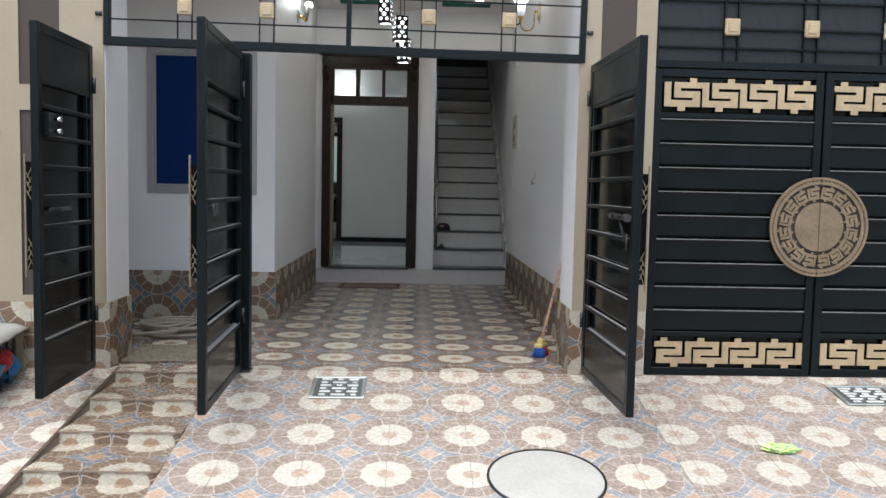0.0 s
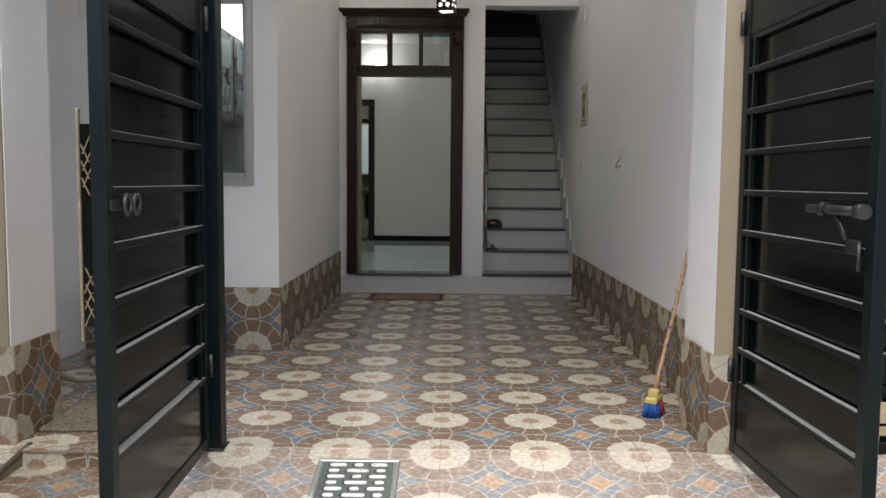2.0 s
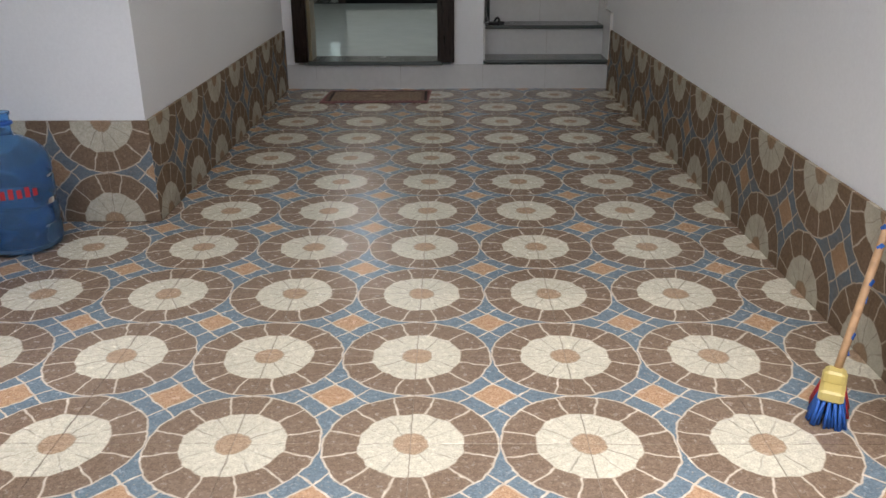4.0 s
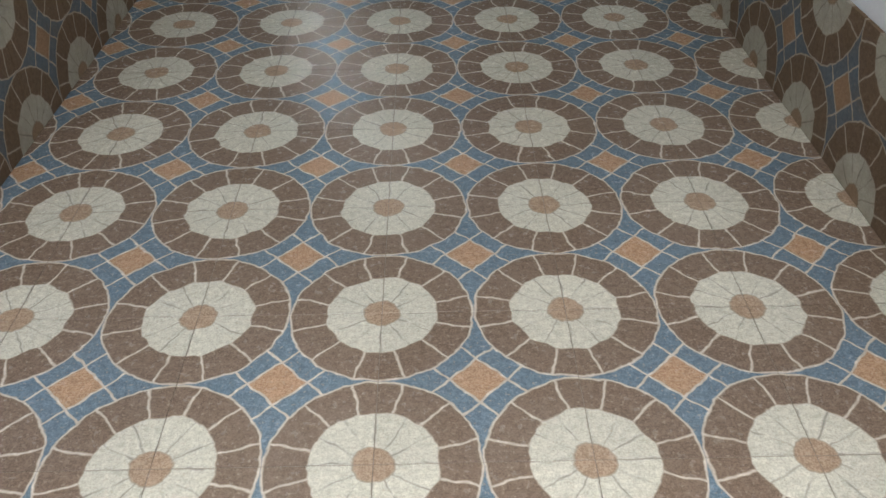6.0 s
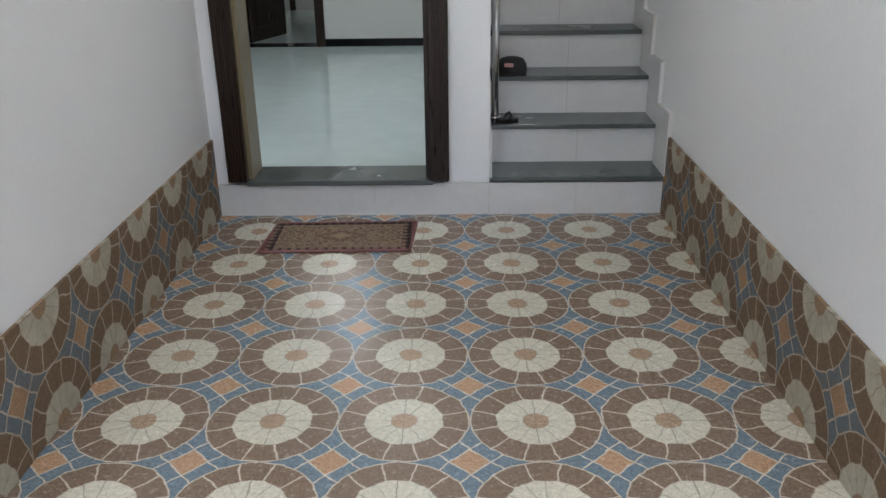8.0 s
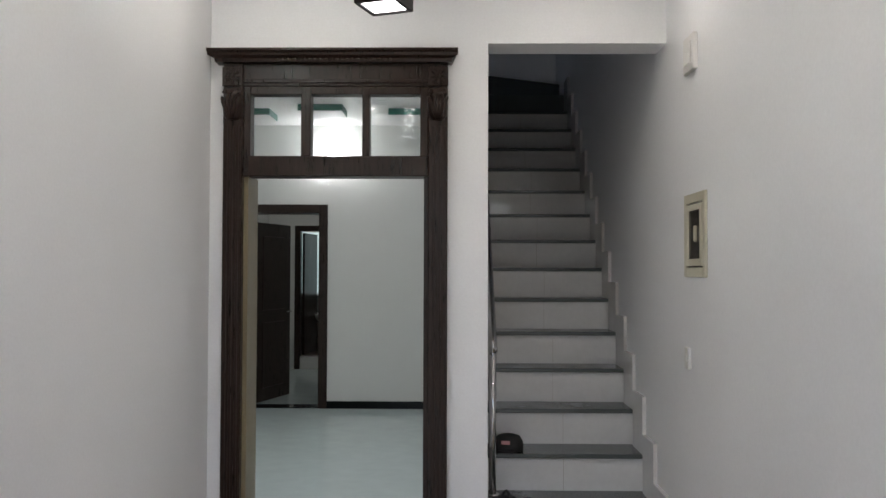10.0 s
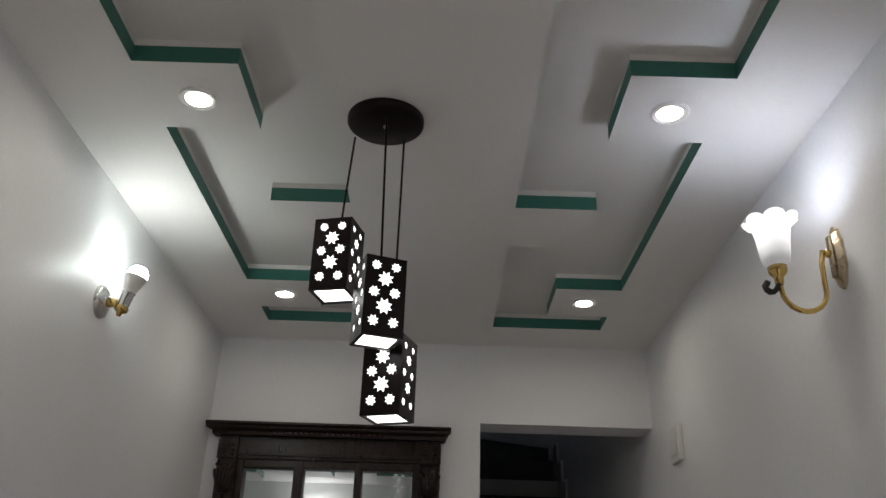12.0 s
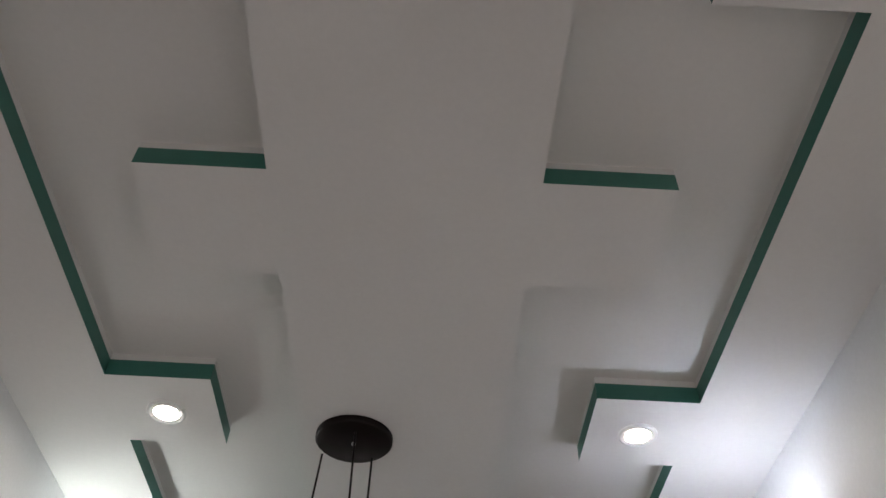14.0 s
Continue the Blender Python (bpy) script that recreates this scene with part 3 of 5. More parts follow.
def gate_leaf(x, y, length, label, outer, bolt, turn=0.0, H=1.86):
    """An open sheet-metal leaf seen from its inner side: hinge at the origin, free end towards the street (-y). outer: side of the street face."""
    g = thing("gate_leaf", x, y, 0.02, label, "gate", "open gate leaves", turn)
    L, t = length, 0.02
    s = -outer
    part("hinge_stile", B(-t, t, -0.05, 0, 0, H, bev=0.003), M_GATE, g)
    part("free_stile", B(-t, t, -L, -L + 0.05, 0, H, bev=0.003), M_GATE, g)
    part("top_rail", B(-t, t, -L + 0.05, -0.05, H - 0.05, H, bev=0.003), M_GATE, g)
    part("bottom_rail", B(-t, t, -L + 0.05, -0.05, 0, 0.05, bev=0.003), M_GATE, g)
    part("sheet", B(outer * 0.012 - 0.002, outer * 0.012 + 0.002, -L + 0.045, -0.045, 0.04, H - 0.04), M_GATE_IN, g, "black enamelled steel sheet")
    xs = sorted((s * 0.012, s * 0.015))
    part("kick_panel", B(xs[0], xs[1], -L + 0.05, -0.05, 0.05, 0.275), M_GATE_IN, g)
    # ledge and rails: the lit top is put into their colour
    part("ledge", B(-0.012, 0.018, -L + 0.05, -0.05, 0.268, 0.292, bev=0.002), M_LIT_TOP, g, "ledge with light painted on its top")
    part("head_panel", B(xs[0], xs[1], -L + 0.05, -0.05, 1.615, H - 0.05), M_GATE, g)
    part("head_ledge", B(-0.012, 0.016, -L + 0.05, -0.05, 1.595, 1.615, bev=0.002), M_GATE, g)
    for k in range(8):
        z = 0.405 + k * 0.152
        part("rail", B(min(0, s * 0.020), max(0, s * 0.020), -L + 0.05, -0.05, z, z + 0.022, bev=0.002), M_LIT_TOP, g)
    # slim upright against the hinge stile
    part("inner_upright", B(min(0, s * 0.016), max(0, s * 0.016), -0.10, -0.085, 0.29, 1.6), M_GATE, g)
    # gold pull on the street face
    xa, xb = sorted((outer * 0.050, outer * 0.058))
    pull = part("pull", B(xa, xb, -L + 0.005, -L + 0.02, 0.62, 1.24, bev=0.002), M_PULL, g, "gold pull with a meander filling, shade put in its colour")
    # dark panel and slanted strips added for the shaded, reflecting gap
    xa, xb = sorted((outer * 0.020, outer * 0.050))
    part("dark_filler", B(xa, xb, -L + 0.014, -L + 0.020, 0.66, 1.20), M_GATE_IN, pull, "dark panel added for the shaded gap behind the pull")
    bm = bmesh.new()
    for k in range(12):
        z = (0.685 if k < 6 else 1.035) + 0.022 * (k % 6)
        tilt = radians(24 if (k + k // 6) % 2 else -24) * outer
        m = Matrix.Translation((outer * (0.033 if k % 2 else 0.037), -L + 0.012, z)) @ Matrix.Rotation(tilt, 4, "Y")
        box(bm, -0.0014, 0.0014, -0.003, 0.003, -0.026, 0.026, m=m)
    tagged(part("meander", bm, M_GOLD_D, pull), kind="stuff")
    for z in (0.28, 1.62):
        part("hinge", tube(bmesh.new(), [(s * 0.026, 0.0, z), (s * 0.026, 0.0, z + 0.09)], 0.010, 8), M_CHROME_D, g)
    if bolt == "slide":
        b = part("bolt", tube(bmesh.new(), [(s * 0.045, -L + 0.02, 0.985), (s * 0.045, -L + 0.34, 0.985)], 0.014, 12), M_CHROME_D, g, "worn steel slide bolt")
        for yy in (-L + 0.03, -L + 0.24):
            part("collar", tube(bmesh.new(), [(s * 0.045, yy - 0.018, 0.985), (s * 0.045, yy + 0.018, 0.985)], 0.021, 12), M_CHROME_D, b)
        part("lever", tube(bmesh.new(), [(s * 0.035, -L + 0.19, 0.98), (s * 0.033, -L + 0.125, 0.90)], [0.010, 0.008], 8), M_CHROME_D, b)
        part("plate", B(s * 0.03 - 0.004, s * 0.03 + 0.004, -L + 0.055, -L + 0.135, 0.862, 0.905, bev=0.004), M_CHROME_D, b)
        part("padlock_eye", tube(bmesh.new(), [(s * 0.034, -L + 0.052, 0.82), (s * 0.036, -L + 0.052, 0.90)], 0.006, 8), M_CHROME_D, b)
    elif bolt == "keeper":
        bm = bmesh.new()
        for yy in (-L + 0.10, -L + 0.17):
            pts = [(s * 0.04, yy + 0.026 * math.cos(a), 0.985 + 0.026 * math.sin(a)) for a in [i * math.tau / 12 for i in range(13)]]
            tube(bm, pts, 0.008, 6, False)
        b = part("bolt_keeper", bm, M_CHROME_D, g, "worn steel bolt rings")
        part("keeper_plate", B(s * 0.022 - 0.003, s * 0.022 + 0.003, -L + 0.02, -L + 0.20, 0.97, 1.0, bev=0.002), M_CHROME_D, b)
    else:
        b = part("lock_case", B(min(s * 0.02, s * 0.05), max(s * 0.02, s * 0.05), -L + 0.05, -L + 0.16, 1.33, 1.45, bev=0.005), M_GATE, g, "dark rim lock with two chrome knobs")
        for z in (1.36, 1.42):
            part("knob", tube(bmesh.new(), [(s * 0.05, -L + 0.12, z), (s * 0.062, -L + 0.12, z), (s * 0.085, -L + 0.12, z)], [0.008, 0.008, 0.016], 10), M_STEEL, b)
        part("latch", tube(bmesh.new(), [(s * 0.04, -L + 0.08, 0.96), (s * 0.04, -L + 0.34, 0.96)], 0.010, 8), M_CHROME_D, g)
    return g


gate_leaf(-1.800, -2.47, 0.75, "open dark blue wicket gate leaf with a rim lock", -1, "lock", 1.6, 1.893)
gate_leaf(-0.932, -2.475, 1.01, "open dark blue gate leaf with bolt rings beside the post", -1, "keeper", 2.2, 1.88)
gate_leaf(1.168, -2.44, 1.00, "open dark blue gate leaf with a slide bolt", 1, "slide", 1.3)


def gate_header():
    h = thing("gate_header", -0.315, -2.415, 1.932, "dark steel gate frame with barred fanlight and gold squares", "gate frame")
    h.matrix_basis = pose(-0.315, -2.415, 1.932, 0, 0.7, 0)
    L0, L1 = -1.42, 1.43
    part("bottom_bar", B(L0, L1, -0.02, 0.025, -0.02, 0.03, bev=0.003), M_GATE, h)
    part("top_bar", B(L0, L1, -0.02, 0.025, 0.81, 0.86, bev=0.003), M_GATE, h)
    for x in (L0, L1 - 0.035, 0.0):
        part("upright", B(x, x + (0.028 if x == 0.0 else 0.035), -0.02, 0.025, 0.03, 0.81, bev=0.003), M_GATE, h)
    for z in (0.13, 0.31, 0.46, 0.62):
        part("bar", B(L0 + 0.035, L1 - 0.035, -0.004, 0.004, z, z + 0.008), M_GATE, h)
    for x in (-0.95, -0.47, 0.485, 0.965):
        for d in (-0.042, 0.042):
            part("bar", B(x + d - 0.004, x + d + 0.004, -0.005, 0.005, 0.03, 0.81), M_GATE, h)
        for z in (0.215, 0.60):
            sq = part("square", B(x - 0.042, x + 0.042, -0.018, 0.006, z - 0.045, z + 0.045, bev=0.006), M_GOLD, h, "pale gold square boss")
            part("boss", B(x - 0.026, x + 0.026, -0.024, -0.018, z - 0.028, z + 0.028, bev=0.003), M_GOLD, sq)
    for x in (L0 - 0.03, L1 + 0.02):
        part("anchor", tube(bmesh.new(), [(x - 0.015, -0.01, 0.16), (x + 0.02, -0.01, 0.16)], 0.014, 8), M_CHROME_D, h)
    p = thing("gate_post", -0.9, -2.41, 0.0, "dark blue square steel gate post on the threshold", "post")
    part("shaft", B(-0.066, 0.025, -0.04, 0.04, 0.0, 1.90, bev=0.004), M_GATE, p)
    part("foot", B(-0.076, 0.035, -0.05, 0.05, 0.0, 0.006, bev=0.002), M_CHROME_D, p)


gate_header()


def closed_gate():
    X0, XM, X1, Y = 1.545, 2.598, 3.66, -2.385
    for a, b, flip in ((X0, XM - 0.006, False), (XM + 0.006, X1, True)):
        g = thing("garage_gate_leaf", a, Y, 0.004, "closed dark blue garage gate leaf with gold meander bands", "gate", "closed garage gate")
        W = b - a
        for x in (0, W - 0.05):
            part("stile", B(x, x + 0.05, -0.02, 0.02, 0, 1.875, bev=0.003), M_GATE, g)
        for z in (0, 1.83):
            part("rail", B(0.05, W - 0.05, -0.02, 0.02, z, z + 0.045, bev=0.003), M_GATE, g)
        part("backing", B(0.05, W - 0.05, 0.014, 0.018, 0.045, 1.83), M_GATE_IN, g)
        for z in (0.240, 1.585):
            part("mid_rail", B(0.05, W - 0.05, -0.012, 0.012, z, z + 0.03, bev=0.002), M_GATE, g)
        step = (1.585 - 0.270) / 9
        for k in range(9):
            z = 0.270 + k * step
            bm = bmesh.new()
            # a pressed panel: its face leans out towards the top edge
            prof = [(0.006, 0.0), (-0.006, 0.012), (-0.010, step - 0.030), (-0.016, step - 0.016), (0.006, step - 0.008)]
            r0 = [bm.verts.new((0.05, y, z + q)) for y, q in prof]
            r1 = [bm.verts.new((W - 0.05, y, z + q)) for y, q in prof]
            for i in range(5):
                bm.faces.new((r0[i], r0[(i + 1) % 5], r1[(i + 1) % 5], r1[i]))
            bm.faces.new(r0)
            bm.faces.new(r1[::-1])
            part("panel", bm, M_GATE, g)
            # thin strip added to carry the painted edge highlight
            part("highlight_ledge", B(0.05, W - 0.05, -0.022, -0.004, z + step - 0.013, z + step - 0.0075), M_EDGE, g)
        for z0, z1 in ((0.050, 0.232), (1.625, 1.822)):
            part("meander", meander(bmesh.new(), 0.052 if flip else 0.065, W - 0.052, z0, z1, -0.012, 4, 0.01, flip != (z0 < 0.5)), M_GOLD, g, "gold meander band")
        # half medallion across the meeting stiles
        cx, cz = (W + 0.004, 0.935) if not flip else (-0.004, 0.935)
        a0, a1 = (90, 270) if not flip else (-90, 90)

        def ring(r0, r1, y0, y1, n=28):
            bm = bmesh.new()
            loops = []
            for i in range(n + 1):
                t = radians(a0 + (a1 - a0) * i / n)
                loops.append([bm.verts.new((cx + r * math.cos(t), y, cz + r * math.sin(t))) for r, y in ((r0, y0), (r1, y0), (r1, y1), (r0, y1))])
            for p, q in zip(loops, loops[1:]):
                for k in range(4):
                    bm.faces.new((p[k], p[(k + 1) % 4], q[(k + 1) % 4], q[k]))
            bm.faces.new(loops[0])
            bm.faces.new(loops[-1][::-1])
            return bm

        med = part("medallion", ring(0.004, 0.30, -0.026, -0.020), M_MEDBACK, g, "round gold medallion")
        part("centre", ring(0.003, 0.150, -0.036, -0.026), M_GOLD_D, med)
        part("rim", ring(0.262, 0.282, -0.036, -0.026), M_GOLD_D, med)
        part("outer_rim", ring(0.290, 0.306, -0.038, -0.022), M_GOLD_D, med)
        bm = bmesh.new()
        for k in range(36):
            t = radians(a0 + (a1 - a0) * (k + 0.5) / 36)
            box(bm, -0.006, 0.006, -0.038, -0.026, 0.280, 0.292, m=Matrix.Translation((cx, 0, cz)) @ Matrix.Rotation(math.pi / 2 - t, 4, "Y"))
        part("beading", bm, M_GOLD_D, med)
        bm = bmesh.new()
        n = 8
        for k in range(n):
            t = radians(a0 + (a1 - a0) * (k + 0.5) / n)
            m = Matrix.Translation((cx, 0, cz)) @ Matrix.Rotation(math.pi / 2 - t, 4, "Y")
            w = 0.078
            for p, q, c, d in key_cells():
                f = 1.0 + 0.22 * (c - 0.5)
                box(bm, (p - 0.5) * w * f, (q - 0.5) * w * f, -0.033, -0.026, 0.158 + 0.098 * c, 0.158 + 0.098 * d, m=m)
        part("key_ring", bm, M_GOLD_D, med)
    h = thing("garage_gate_header", X0, Y, 1.888, "dark blue mesh panel over the garage gate", "gate frame")
    W = X1 - X0
    part("bottom_bar", B(-0.02, W, -0.02, 0.02, 0, 0.045, bev=0.003), M_GATE, h)
    part("top_bar", B(-0.02, W, -0.02, 0.02, 0.86, 0.9, bev=0.003), M_GATE, h)
    for x in (-0.02, W - 0.03):
        part("upright", B(x, x + 0.035, -0.02, 0.02, 0.045, 0.86, bev=0.003), M_GATE, h)
    # woven wire infill: crossing flat wires
    bm = bmesh.new()
    for k in range(300):
        x = 0.02 + k * (W - 0.05) / 300
        box(bm, x, x + 0.0042, 0.010, 0.012, 0.045, 0.86)
    for k in range(114):
        z = 0.05 + k * 0.0071
        box(bm, 0.02, W - 0.03, 0.013, 0.015, z, z + 0.0042)
    tagged(part("wire_mesh", bm, M_MESH, h), kind="stuff")
    for z in (0.12, 0.235, 0.40, 0.6):
        part("bar", B(0.015, W - 0.03, -0.010, 0.004, z, z + 0.014, bev=0.002), M_GATE, h)
    for i in range(4):
        x = 0.465 + i * 0.490
        for d in (-0.042, 0.042):
            part("bar", B(x + d - 0.005, x + d + 0.005, -0.010, 0.006, 0.045, 0.86), M_GATE, h)
        for z in (0.25, 0.62):
            sq = part("square", B(x - 0.046, x + 0.046, -0.024, 0.002, z - 0.05, z + 0.05, bev=0.006), M_GOLD, h, "pale gold square boss")
            part("boss", B(x - 0.028, x + 0.028, -0.030, -0.024, z - 0.03, z + 0.03, bev=0.003), M_GOLD, sq)


closed_gate()


# ---- front door, stairs ----
def front_door():
    d = thing("door_frame", -0.43, YE, 0.185, "dark carved wooden door frame with glazed transom, doorway open", "door frame")
    y0, y1 = -0.042, 0.10
    for s, x0, x1 in (("l", -0.550, -0.455), ("r", 0.46, 0.555)):
        c = part("casing", B(x0, x1, y0, 0.02, 0, 2.50, bev=0.004), M_WOOD, d)
        bm = bmesh.new()
        for k in range(3):
            x = x0 + 0.022 + k * 0.028
            box(bm, x, x + 0.014, y0 - 0.008, y0, 0.0, 2.13, bev=0.003)
        part("fluting", bm, M_WOOD, c)
        part("corbel", lathe(bmesh.new(), [(0.0, -0.07), (0.03, -0.07), (0.046, -0.05), (0.05, 0.0), (0.044, 0.05), (0.048, 0.075), (0.0, 0.075)], 12,
                             Matrix.Translation(((x0 + x1) / 2, y0, 2.23)) @ Matrix.Diagonal((1, 0.75, 1, 1))), M_WOOD, c)
        bm = bmesh.new()
        for k in range(-2, 3):
            xm = (x0 + x1) / 2
            tube(bm, [(xm + k * 0.004, y0 - 0.030, 2.165), (xm + k * 0.012, y0 - 0.044, 2.20), (xm + k * 0.018, y0 - 0.046, 2.24), (xm + k * 0.021, y0 - 0.038, 2.275 - abs(k) * 0.008), (xm + k * 0.024, y0 - 0.026, 2.295 - abs(k) * 0.012)], [0.004, 0.008, 0.010, 0.009, 0.004], 6)
        for k in (-1, 1):
            tube(bm, [(xm + k * 0.012, y0 - 0.02, 2.30), (xm + k * 0.034, y0 - 0.026, 2.305), (xm + k * 0.040, y0 - 0.028, 2.29), (xm + k * 0.030, y0 - 0.030, 2.284)], [0.006, 0.008, 0.008, 0.005], 6)
        part("leaf_carving", bm, M_WOOD, c, "carved leaf")
        bm = B((x0 + x1) / 2 - 0.05, (x0 + x1) / 2 + 0.05, y0 - 0.014, y0, 2.325, 2.42, bev=0.003)
        for k in range(8):
            a = k * math.tau / 8
            m = Matrix.Translation(((x0 + x1) / 2, y0 - 0.014, 2.372)) @ Matrix.Rotation(a, 4, "Y")
            box(bm, -0.007, 0.007, -0.010, 0.0, 0.010, 0.040, bev=0.003, m=m)
        tube(bm, [((x0 + x1) / 2, y0 - 0.014, 2.372), ((x0 + x1) / 2, y0 - 0.030, 2.372)], [0.013, 0.008], 10)
        part("rosette", bm, M_WOOD, c)
        j = part("jamb", B(*((x1, x1 + 0.022) if s == "l" else (x0 - 0.022, x0)), 0.0, 0.2, 0, 1.89), M_JAMB if s == "l" else M_WOOD, d, "pale oak jamb edge" if s == "l" else "")
    part("frieze", B(-0.455, 0.46, y0 + 0.012, 0.05, 2.33, 2.45, bev=0.004), M_WOOD, d)
    part("frieze_moulding", B(-0.455, 0.46, y0, y0 + 0.012, 2.345, 2.362, bev=0.003), M_WOOD, d)
    part("transom_rail", B(-0.455, 0.46, y0 + 0.01, 0.09, 1.885, 1.985, bev=0.004), M_WOOD, d)
    for x0, x1 in ((-0.455, -0.42), (-0.17, -0.122), (0.133, 0.17), (0.42, 0.46)):
        part("mullion", B(x0, x1, y0 + 0.018, 0.06, 1.985, 2.33, bev=0.004), M_WOOD, d)
    part("transom_head", B(-0.42, 0.42, y0 + 0.020, 0.055, 2.292, 2.33, bev=0.003), M_WOOD, d)
    for x0, x1 in ((-0.42, -0.17), (-0.122, 0.133), (0.17, 0.42)):
        part("pane", B(x0, x1, 0.02, 0.024, 1.985, 2.292), M_GLASS, d, "clear transom pane")
    bm = bmesh.new()
    prof = [(0.0, 2.44), (-0.075, 2.44), (-0.082, 2.455), (-0.100, 2.468), (-0.105, 2.480), (-0.118, 2.488), (-0.118, 2.498), (0.0, 2.498)]
    a = [bm.verts.new((-0.615 - (0.0 if y < -0.09 else -0.03) + 0.0, y, z)) for y, z in prof]
    b = [bm.verts.new((0.605 - (0.0 if y < -0.09 else 0.03), y, z)) for y, z in prof]
    for i in range(len(prof)):
        bm.faces.new((a[i], a[(i + 1) % len(prof)], b[(i + 1) % len(prof)], b[i]))
    bm.faces.new(a)
    bm.faces.new(b[::-1])
    c = part("cornice", bm, M_WOOD, d)
    bm = bmesh.new()
    for k in range(22):
        x = -0.28 + k * 0.026
        box(bm, x, x + 0.016, -0.088, -0.075, 2.443, 2.456, bev=0.003)
    part("carving", bm, M_WOOD, c)
    solid("door_sill", B(-0.89, 0.045, YE - 0.035, YE + 0.22, 0.165, 0.192, bev=0.003), M_SILL, "dark granite door sill", "sill", "structure")
    pl = solid("plinth", B(XL, XR, YE - 0.006, YE, 0.0, 0.165), M_GROUT, "white tiled plinth below door and stairs", "plinth", "structure")
    xs = [XL, -0.84, -0.25, 0.325, 0.76, XR]
    for x0, x1 in zip(xs, xs[1:]):
        part("tile", B(x0 + 0.0006, x1 - 0.0006, YE - 0.012, YE - 0.006, 0.0, 0.166), M_RISER, pl)


front_door()

RZ, TD, NS = 0.204, 0.243, 15


def stairs():
    st = thing("staircase", 0.76, YE, 0.0, "straight flight of white tiled steps with grey granite treads", "staircase", kind="structure")
    X0, X1 = 0.325 - 0.76, XR - 0.76
    for k in range(NS):
        y, z = k * TD, 0.2 + k * RZ
        if k:
            r = part("riser", B(X0, X1, y, y + 0.05, z - RZ, z - 0.024), M_RISER, st)
            part("joint", B(0.0 + 0.03 * (k % 2), 0.0012 + 0.03 * (k % 2), y - 0.0006, y, z - RZ, z - 0.024), M_GROUT, r)
        part("tread", B(X0 if k else X0 + 0.003, X1 - (0.0 if k else 0.003), y - 0.022, y + TD + 0.03, z - 0.024, z, bev=0.003), M_SILL, st)
    # winding steps at the head of the flight
    y, z = NS * TD, 0.2 + NS * RZ
    bm = bmesh.new()
    for q, (a, b) in enumerate(((0.0, 0.5), (0.45, 0.9))):
        v = [(X1, y + a), (X1, y + b + 0.4), (X0, y + 0.1 + 0.1 * q), (X0, y)]
        lo = [bm.verts.new((px, py, z - RZ + q * RZ)) for px, py in v]
        hi = [bm.verts.new((px, py, z + q * RZ)) for px, py in v]
        bm.faces.new(hi)
        for i in range(4):
            bm.faces.new((lo[i], lo[(i + 1) % 4], hi[(i + 1) % 4], hi[i]))
    part("winder", bm, M_SILL, st)
    part("soffit", B(X0, X1, 0.3, NS * TD, -0.05, 0.0), M_RISER, st)
    # stepped white skirting up the wall
    for k in range(NS):
        y, z = k * TD, 0.2 + k * RZ
        part("wall_skirting", B(X1 - 0.020, X1 - 0.0005, y - 0.035, y + TD - 0.035, z if k else 0.2, z + RZ + 0.11), M_RISER, st)
        part("wall_skirting", B(X0 + 0.0005, X0 + 0.012, y - 0.035, y + TD - 0.035, z if k else 0.2, z + RZ + 0.04), M_RISER, st)
    # steel handrail
    h = thing("handrail", 0.368, YE + TD + 0.14, 0.2 + RZ, "polished steel handrail on the stair", "handrail")
    part("post", tube(bmesh.new(), [(0, 0, 0), (0, 0, 0.80)], 0.019, 14), M_STEEL, h)
    part("base", lathe(bmesh.new(), [(0.0, 0.012), (0.036, 0.010), (0.038, 0.0), (0.0, 0.0)], 16), M_STEEL, h)
    n = 11
    e = (0, n * TD, 0.80 + n * RZ)
    part("rail", tube(bmesh.new(), [(0, -0.012, 0.77), (0, 0.0, 0.80), (0, 0.03, 0.835), e], 0.023, 14), M_STEEL, h)
    part("collar", lathe(bmesh.new(), [(0.0, 0.76), (0.026, 0.765), (0.028, 0.79), (0.0, 0.80)], 14), M_STEEL, h)
    for q in (0.25, 0.45, 0.65):
        part("bar", tube(bmesh.new(), [(0, 0, q - 0.1), (0, n * TD, q - 0.1 + n * RZ)], 0.007, 8), M_STEEL, h)
    for k in (4, 8):
        part("post", tube(bmesh.new(), [(0, k * TD, k * RZ), (0, k * TD, 0.8 + k * RZ)], 0.016, 10), M_STEEL, h)


stairs()


